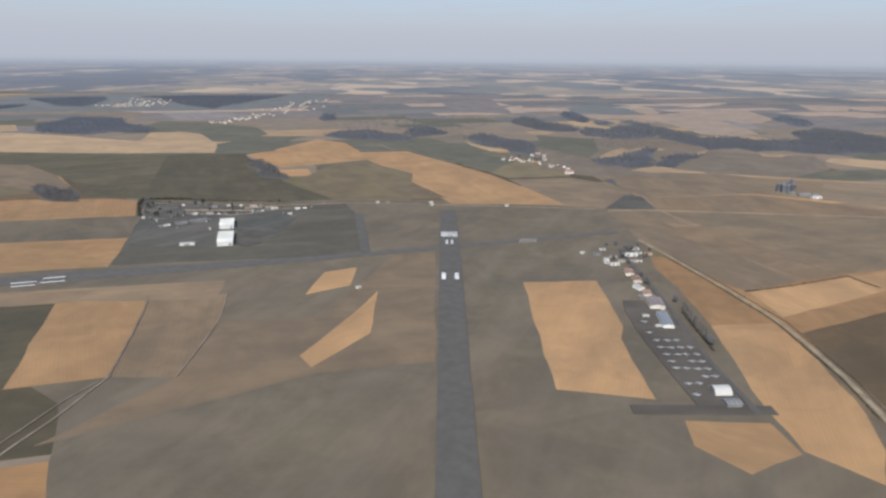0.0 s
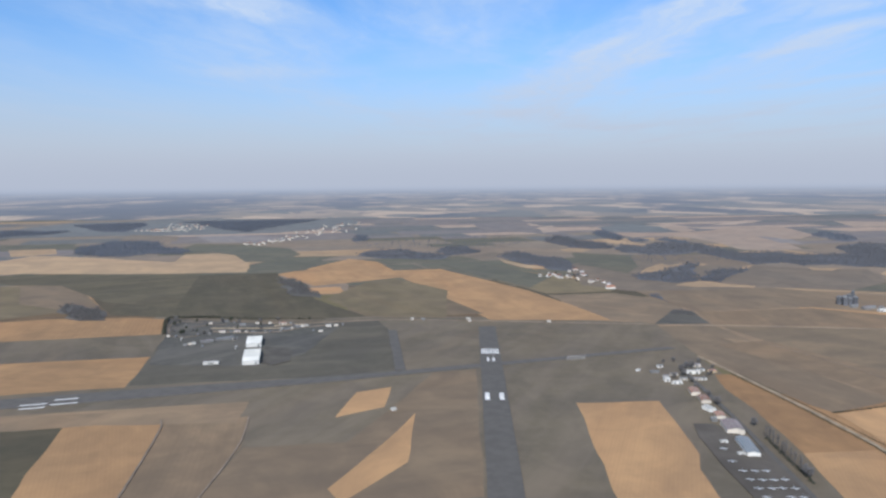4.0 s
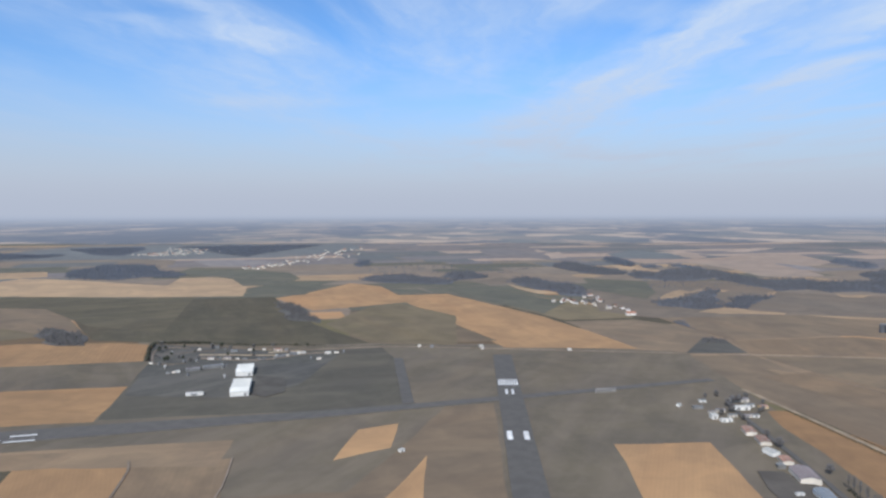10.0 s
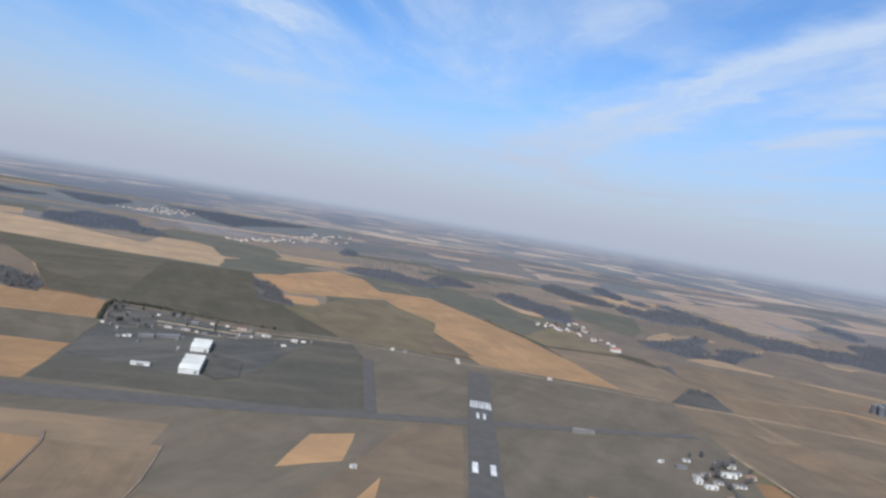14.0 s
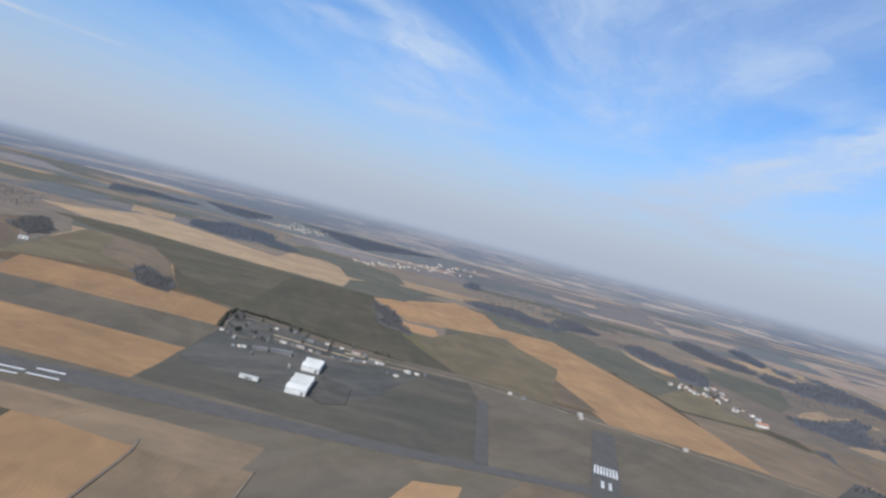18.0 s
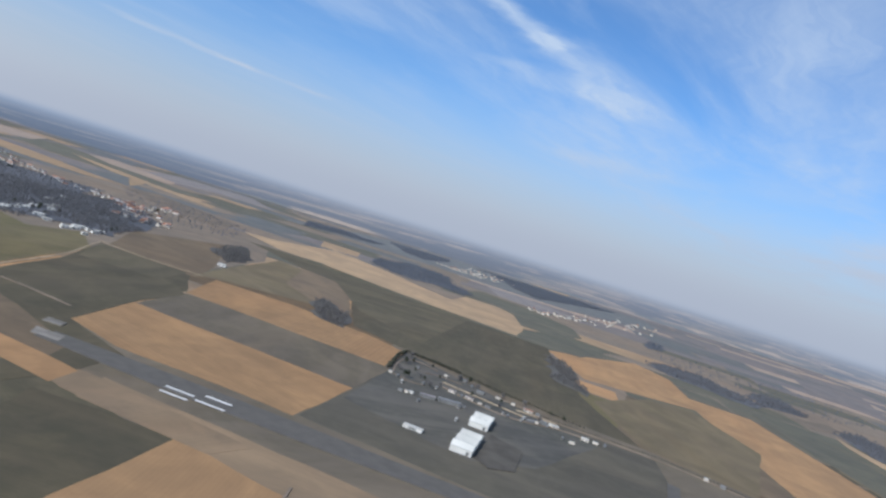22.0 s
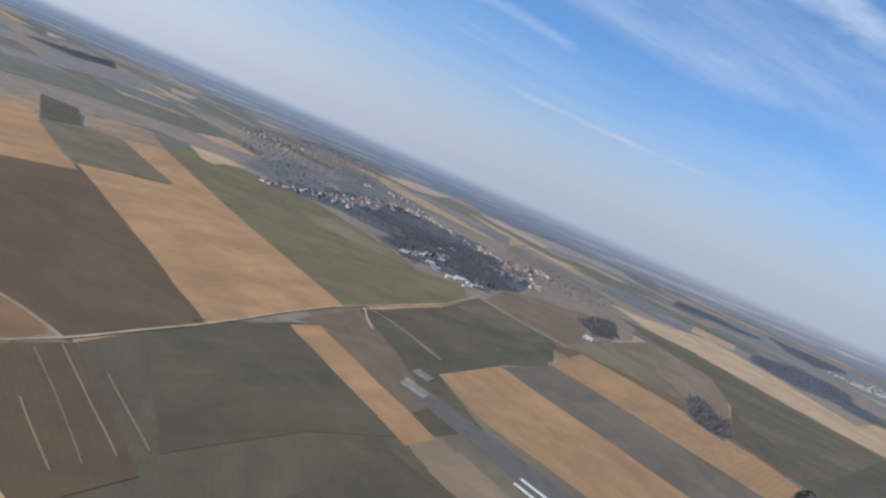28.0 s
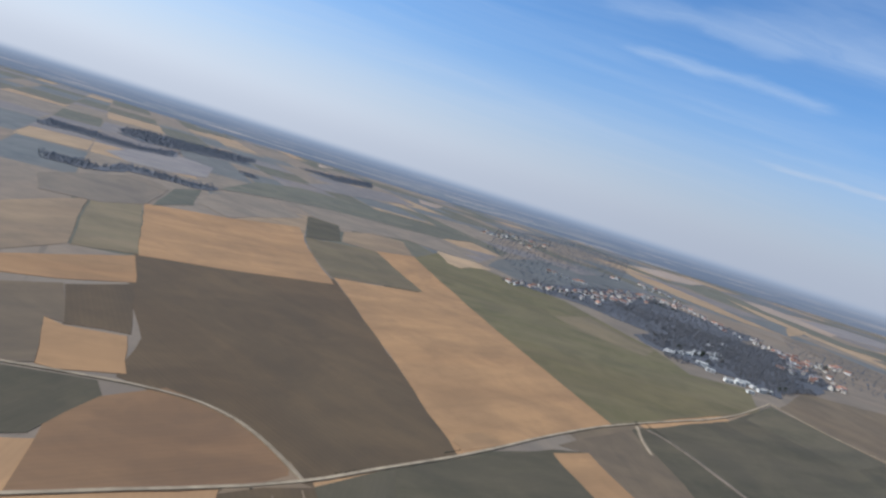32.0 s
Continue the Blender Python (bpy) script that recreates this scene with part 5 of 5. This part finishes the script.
for x, y, kind in ((-469, 1088, 2), (-442, 1056, 1), (-438, 1060, 2), (-447, 1050, 0), (-417, 1041, 0), (-364, 1036, 2), (-387, 1089, 1), (-384, 1096, 0), (-500, 1110, 1), (-486, 1106, 0), (-410, 1142, 0),
                   (-384, 1143, 1), (-372, 1141, 0), (-352, 1144, 1), (-345, 1143, 0), (-330, 1152, 1), (-306, 1176, 0), (-332, 1166, 2), (-316, 1172, 1), (-303, 1190, 2), (-350, 1216, 0), (-366, 1214, 1),
                   (-330, 1214, 0), (-388, 1212, 1), (-430, 1215, 0), (-470, 1212, 1), (-505, 1190, 0), (-275, 1150, 0), (-263, 1150, 1), (-246, 1196, 1), (-236, 1204, 0), (-456, 1120, 0), (-440, 1128, 1)):
    wall, lab = ((METAL_WALL, "grey steel container in the depot yard"), (CREAM_WALL, "pale faded hut in the depot yard"), (WHITE_WALL, "small white hut in the depot yard"))[kind]
    container(pose(x, y, Z, 0, 0, yard.choice((8, 20, 98, 110)) + yard.uniform(-6, 6)), lab, yard.uniform(4, 7), 2.6, 2.6, wall)

# the airfield buildings
for x, y, l, b, t, ea, wl, rf, nm, lab in (
        (264, 909, 17, 7, 3, 4.2, WHITE_WALL, WHITE_ROOF, "hangar", "long low white building at the airfield"),
        (278, 921, 8, 6, 3, 3.2, WHITE_WALL, GREY_ROOF, "long_shed", "small white building at the airfield"),
        (222, 875, 6, 9, 4, 5.0, WHITE_WALL, WHITE_ROOF, "long_shed", "tall narrow white building at the airfield"),
        (231, 864, 12, 5, 8, 3.2, WHITE_WALL, WHITE_ROOF, "long_shed", "low white building at the airfield"),
        (244, 881, 9, 5, 4, 2.8, CREAM_WALL, GREY_ROOF, "long_shed", "low grey-roofed shed at the airfield"),
        (259, 880, 8, 5, 4, 2.8, CREAM_WALL, SLATE_ROOF, "long_shed", "low grey-roofed shed at the airfield"),
        (268, 881, 7, 5, 4, 3.0, WHITE_WALL, GREY_ROOF, "long_shed", "small white-walled shed at the airfield"),
        (217, 911, 11, 5, 6, 2.8, METAL_WALL, GREY_ROOF, "long_shed", "low grey-roofed shed at the airfield"),
        (231, 938, 7, 5, 8, 2.8, WHITE_WALL, GREY_ROOF, "long_shed", "small pale shed on the airfield grass"),
        (199, 920, 5, 4, 40, 2.4, WHITE_WALL, WHITE_ROOF, "long_shed", "small white hut on the airfield grass"),
        (238, 900, 9, 5, 4, 2.8, CREAM_WALL, SLATE_ROOF, "long_shed", "dark-roofed shed at the airfield"),
        (226, 892, 7, 4, 6, 2.6, CREAM_WALL, SLATE_ROOF, "long_shed", "dark-roofed shed at the airfield"),
        (274, 942, 20, 8, 4, 3.4, CREAM_WALL, SLATE_ROOF, "long_shed", "dark-roofed barn at the airfield"),
        (290, 915, 9, 7, 4, 3.0, YELLOW_WALL, TILE_ROOF, "long_shed", "small shed with an orange roof beside the railway"),
        (240, 828, 20, 10, 84, 3.6, CREAM_WALL, TILE_ROOF, "long_shed", "club house with a red tiled roof"),
        (242, 800, 20, 10, 84, 3.4, CREAM_WALL, TILE_ROOF, "long_shed", "low building with a red tiled roof"),
        (236, 768, 13, 8, 110, 4.0, WHITE_WALL, WHITE_ROOF, "hangar", "bright white building beside the apron street"),
        (240, 748, 14, 9, 84, 3.2, CREAM_WALL, TILE_ROOF, "long_shed", "low building with a dark red roof"),
        (230, 735, 7, 6, 84, 2.8, METAL_WALL, GREY_ROOF, "long_shed", "small grey shed beside the brown-roofed hangar"),
        (239, 712, 28, 16, 84, 5.0, CREAM_WALL, ROSE_ROOF, "hangar", "hangar with a faded reddish brown roof"),
        (234, 662, 38, 11, 84, 4.6, WHITE_WALL, BLUE_ROOF, "hangar", "hangar with a blue-grey roof and a white front"),
        (218, 676, 6, 4, 6, 2.4, WHITE_WALL, WHITE_ROOF, "long_shed", "small white hut beside the apron"),
        (223, 648, 6, 4, 6, 2.4, WHITE_WALL, WHITE_ROOF, "long_shed", "small white hut beside the apron"),
        (232, 486, 12, 10, 4, 3.6, METAL_WALL, GREY_ROOF, "hangar", "low grey hangar beside the round-roofed one"),
        (-98, 762, 5, 4, 30, 2.4, WHITE_WALL, WHITE_ROOF, "long_shed", "small white hut in the grass between the runways")):
    hall(pose(x, y, Z, 0, 0, t), nm, lab, l, b, ea * 0.8, ea * 0.8 + b * 0.11, wl, rf, max(3, int(l / 4)), 2 if l > 8 else 1)
arch_hangar(pose(231, 507, Z, 0, 0, 2), "round-roofed white hangar at the end of the apron", 14, 14, 5.5)

# white works sheds below the village
works = random.Random(8)
for x, y, l, b, t, rf in ((-1312, 1054, 16, 9, 62, WHITE_ROOF), (-1327, 1066, 14, 8, 66, WHITE_ROOF), (-1340, 1090, 18, 9, 58, GREY_ROOF), (-1352, 1112, 20, 10, 66, WHITE_ROOF), (-1366, 1128, 12, 8, 150, WHITE_ROOF),
                          (-1380, 1150, 18, 9, 70, WHITE_ROOF), (-1399, 1160, 12, 9, 66, GREY_ROOF), (-1375, 1180, 14, 8, 62, WHITE_ROOF), (-1412, 1196, 16, 8, 66, WHITE_ROOF), (-1435, 1226, 14, 8, 60, WHITE_ROOF),
                          (-1291, 1106, 18, 10, 66, WHITE_ROOF), (-1272, 1102, 12, 8, 150, GREY_ROOF), (-1250, 1098, 14, 8, 70, WHITE_ROOF), (-1524, 1262, 16, 8, 50, WHITE_ROOF), (-1593, 1335, 16, 8, 50, WHITE_ROOF),
                          (-1200, 1100, 14, 8, 84, WHITE_ROOF), (-1204, 1122, 16, 9, 88, WHITE_ROOF), (-1222, 1140, 20, 10, 84, WHITE_ROOF), (-1203, 1147, 12, 8, 170, WHITE_ROOF), (-1188, 1150, 12, 8, 84, GREY_ROOF),
                          (-1196, 1166, 16, 8, 84, WHITE_ROOF), (-1160, 1112, 10, 7, 84, WHITE_ROOF), (-1213, 1108, 10, 7, 84, GREY_ROOF)):
    hall(pose(x, y, Z + 0.5, 0, 0, t + works.uniform(-6, 6)), "works_shed", "white-walled works shed below the village", l, b, 3.2, 3.2 + b * 0.12, WHITE_WALL, rf, 4, 2)
hall(pose(-1034, 1316, Z, 0, 0, 30), "long_shed", "lone white barn beside bare trees", 15, 8, 4, 5.6, WHITE_WALL, WHITE_ROOF, 4, 2)

# the silo farm
def silo(m, r, h):
    root = thing("silo", m, "round blue-grey steel grain silo with a cone top", "silo", "silos of the farm")
    bm = bmesh.new()
    tube(bm, (0, 0, -0.4), (0, 0, h), r, r, 20)
    body = part("body", bm, STEEL, root)
    bm = bmesh.new()
    tube(bm, (0, 0, h), (0, 0, h + r * 0.6), r * 1.04, 0.3, 20)
    part("roof", bm, GREY_ROOF, root, "grey cone roof")
    for i in range(5):
        bm = bmesh.new()
        tube(bm, (0, 0, h * (i + 0.5) / 5), (0, 0, h * (i + 0.5) / 5 + 0.2), r * 1.02, r * 1.02, 20)
        part("hoop", bm, STEEL, body)
    return root


first = silo(pose(706, 1405, Z), 5, 15)
for x, y, k in ((717, 1408, 1.0), (728, 1409, 1.15), (722, 1396, 0.9), (712, 1394, 1.0), (734, 1400, 1.0), (738, 1412, 0.8)):
    copy_thing(first, pose(x, y, Z) @ Matrix.Scale(k, 4))
tower = silo(pose(731, 1404, Z), 3, 26)
tagged(tower, "tall slim steel elevator tower of the silo farm", "silo")
for x, y, l, t, rf in ((746, 1330, 26, 4, WHITE_ROOF), (742, 1362, 24, 10, GREY_ROOF), (728, 1352, 22, 10, SLATE_ROOF), (756, 1352, 18, 60, SLATE_ROOF), (716, 1372, 20, 20, GREY_ROOF)):
    hall(pose(x, y, Z, 0, 0, t), "barn_shed", "farm barn beside the grain silos", l * 0.7, 9, 3.6, 5.2, WHITE_WALL if rf == WHITE_ROOF else METAL_WALL, rf, 4, 2)

# villages
rnd = random.Random(21)
KINDS = [house(pose(-1700, 960 + 40 * i, Z), lab, sx, sy, ea, ri, wl, rf) for i, (lab, sx, sy, ea, ri, wl, rf) in enumerate((
    ("cream house with a red-brown tiled roof in the village", 12, 8.5, 4.6, 8, CREAM_WALL, TILE_ROOF),
    ("white house with a brown tiled roof in the village", 13, 9, 4.2, 7.6, WHITE_WALL, SLATE_ROOF),
    ("tall cream house with a brown roof in the village", 10, 9, 6, 10, CREAM_WALL, SLATE_ROOF),
    ("long white farmhouse with a tiled roof in the village", 20, 8, 4.4, 7.8, WHITE_WALL, TILE_ROOF)))]
FAR_KINDS = [house(pose(-1757 + 30 * i, 3745, Z), lab, 13, 10, 5, 9, wl, rf, "houses of a far village", False) for i, (lab, wl, rf) in enumerate((
    ("pale house with a tiled roof in a far village", CREAM_WALL, TILE_ROOF), ("white house with a grey roof in a far village", CREAM_WALL, GREY_ROOF)))]


def village(kinds, count, spread, *line, size=0.85):
    """Houses along a street, turned to it, with gaps."""
    taken = []
    for _ in range(count * 4):
        if len(taken) == count:
            break
        i = rnd.randrange(len(line) - 1)
        u = rnd.random()
        (ax, ay), (bx, by) = line[i], line[i + 1]
        x, y = ax + (bx - ax) * u + rnd.gauss(0, spread), ay + (by - ay) * u + rnd.gauss(0, spread)
        if any(math.hypot(x - p, y - q) < 17 for p, q in taken):
            continue
        taken.append((x, y))
        t = math.degrees(math.atan2(by - ay, bx - ax)) + rnd.choice((0, 90)) + rnd.gauss(0, 9)
        copy_thing(rnd.choice(kinds), pose(x, y, Z, 0, 0, t) @ Matrix.Scale(rnd.uniform(0.85, 1.15) * size, 4))


village(KINDS, 22, 7, (-1640, 850), (-1667, 895), (-1713, 948), (-1740, 1010))
village(KINDS, 12, 9, (-2120, 1095), (-2094, 1134), (-2060, 1200))
village(KINDS, 62, 22, (-1750, 1040), (-1850, 1150), (-1960, 1252), (-2100, 1360), (-2245, 1472))
village(KINDS, 34, 30, (-2531, 1479), (-2630, 1632), (-2494, 1658), (-2214, 1579), (-2172, 1496))
village(KINDS, 14, 14, (-2214, 1579), (-1856, 1539))
village(KINDS, 46, 22, (-1840, 1575), (-1719, 1590), (-1560, 1520), (-1446, 1435))
village(KINDS, 14, 14, (-1640, 1610), (-1757, 1797))
village(KINDS, 6, 10, (-1435, 1509), (-1400, 1470))
village(KINDS, 15, 16, (180, 1830), (220, 1780), (280, 1745), (300, 1690), size=0.75)
village(KINDS, 5, 18, (270, 1930), (300, 1850), size=0.75)
copy_thing(KINDS[3], pose(303, 1608, Z, 0, 0, 10))
village(FAR_KINDS, 32, 60, (-1780, 3640), (-1700, 3800), (-1640, 3680), size=0.85)
village(FAR_KINDS, 28, 70, (-1900, 4250), (-1700, 4150), (-1560, 3800), size=0.85)
village(FAR_KINDS, 30, 22, (-980, 2860), (-900, 2790), (-850, 2960), (-830, 3240), size=0.85)
village(FAR_KINDS, 34, 55, (-810, 3400), (-760, 3640), (-800, 4100), (-700, 4300), size=0.85)
village(FAR_KINDS, 22, 60, (-3000, 1150), (-3300, 1380), size=1.1)
village(FAR_KINDS, 16, 60, (2080, 2900), (2250, 2820), size=1.1)

# ---- parked aircraft ----
def light_aircraft(m, label):
    root = thing("light_aircraft", m, label, "aircraft", "aircraft on the apron")
    bm = bmesh.new()
    prof = ((-3.0, 0.12, 1.05), (-1.6, 0.32, 1.0), (-0.2, 0.55, 1.05), (0.9, 0.58, 1.05), (2.0, 0.46, 0.98), (2.7, 0.28, 0.95))
    loft(bm, [[(r * math.cos(a), y, z + r * 1.1 * math.sin(a)) for a in np.linspace(0, 2 * math.pi, 10, endpoint=False)] for y, r, z in prof])
    body = part("fuselage", bm, AIR_WHITE, root)
    bm = bmesh.new()
    loft(bm, [[(x, y, z) for y, z in ((0.95, 0.78), (0.4, 0.92), (-0.45, 0.80), (0.4, 0.70))] for x in (-3.9, 3.9)])
    part("wing", bm, AIR_WHITE, root, "long white wing")
    bm = bmesh.new()
    box(bm, (0, -2.75, 1.15), (2.6, 0.7, 0.07))
    part("tailplane", bm, AIR_WHITE, root)
    bm = bmesh.new()
    loft(bm, [[(x, y, z) for y, z in ((-2.2, 1.15), (-3.1, 1.15), (-3.15, 2.1), (-2.75, 2.1))] for x in (-0.05, 0.05)])
    part("fin", bm, AIR_WHITE, root)
    bm = bmesh.new()
    bmesh.ops.create_uvsphere(bm, u_segments=10, v_segments=6, radius=1, matrix=Matrix.Translation((0, 0.35, 1.5)) @ Matrix.Diagonal((0.5, 1.0, 0.48, 1)))
    part("canopy", bm, GLASS, body, "dark canopy")
    bm = bmesh.new()
    box(bm, (0, 2.78, 0.95), (0.12, 0.05, 1.5))
    part("propeller", bm, RUBBER, root, "black propeller at rest")
    for x, y in ((-0.9, 0.3), (0.9, 0.3), (0, 2.0)):
        bm = bmesh.new()
        tube(bm, (x, y, 0.2), (x * 0.6, y, 0.75), 0.05, 0.05, 5)
        part("strut", bm, STEEL, root)
        bm = bmesh.new()
        tube(bm, (x - 0.07, y, 0.2), (x + 0.07, y, 0.2), 0.2, 0.2, 10)
        part("wheel", bm, RUBBER, root, "black wheel")
    return root


plane_one = light_aircraft(pose(210, 611, 1.0, 0, 0, -5) @ Matrix.Scale(0.9, 4), "white single-engine light aircraft parked on the apron")
for y, xs in ((611, (220, 229)), (594, (209, 219, 228, 237)), (579, (209, 219, 228, 237)), (564, (209, 228, 237)), (549, (209, 218, 228, 236)), (534, (228, 237)),
              (520, (209, 218)), (501, (209,)), (659, (212,)), (630, (208,))):
    for x in xs:
        copy_thing(plane_one, pose(x + rnd.uniform(-0.6, 0.6), y + rnd.uniform(-0.8, 0.8), 1.0, 0, 0, -5 + rnd.uniform(-7, 7)) @ Matrix.Scale(1.0, 4))
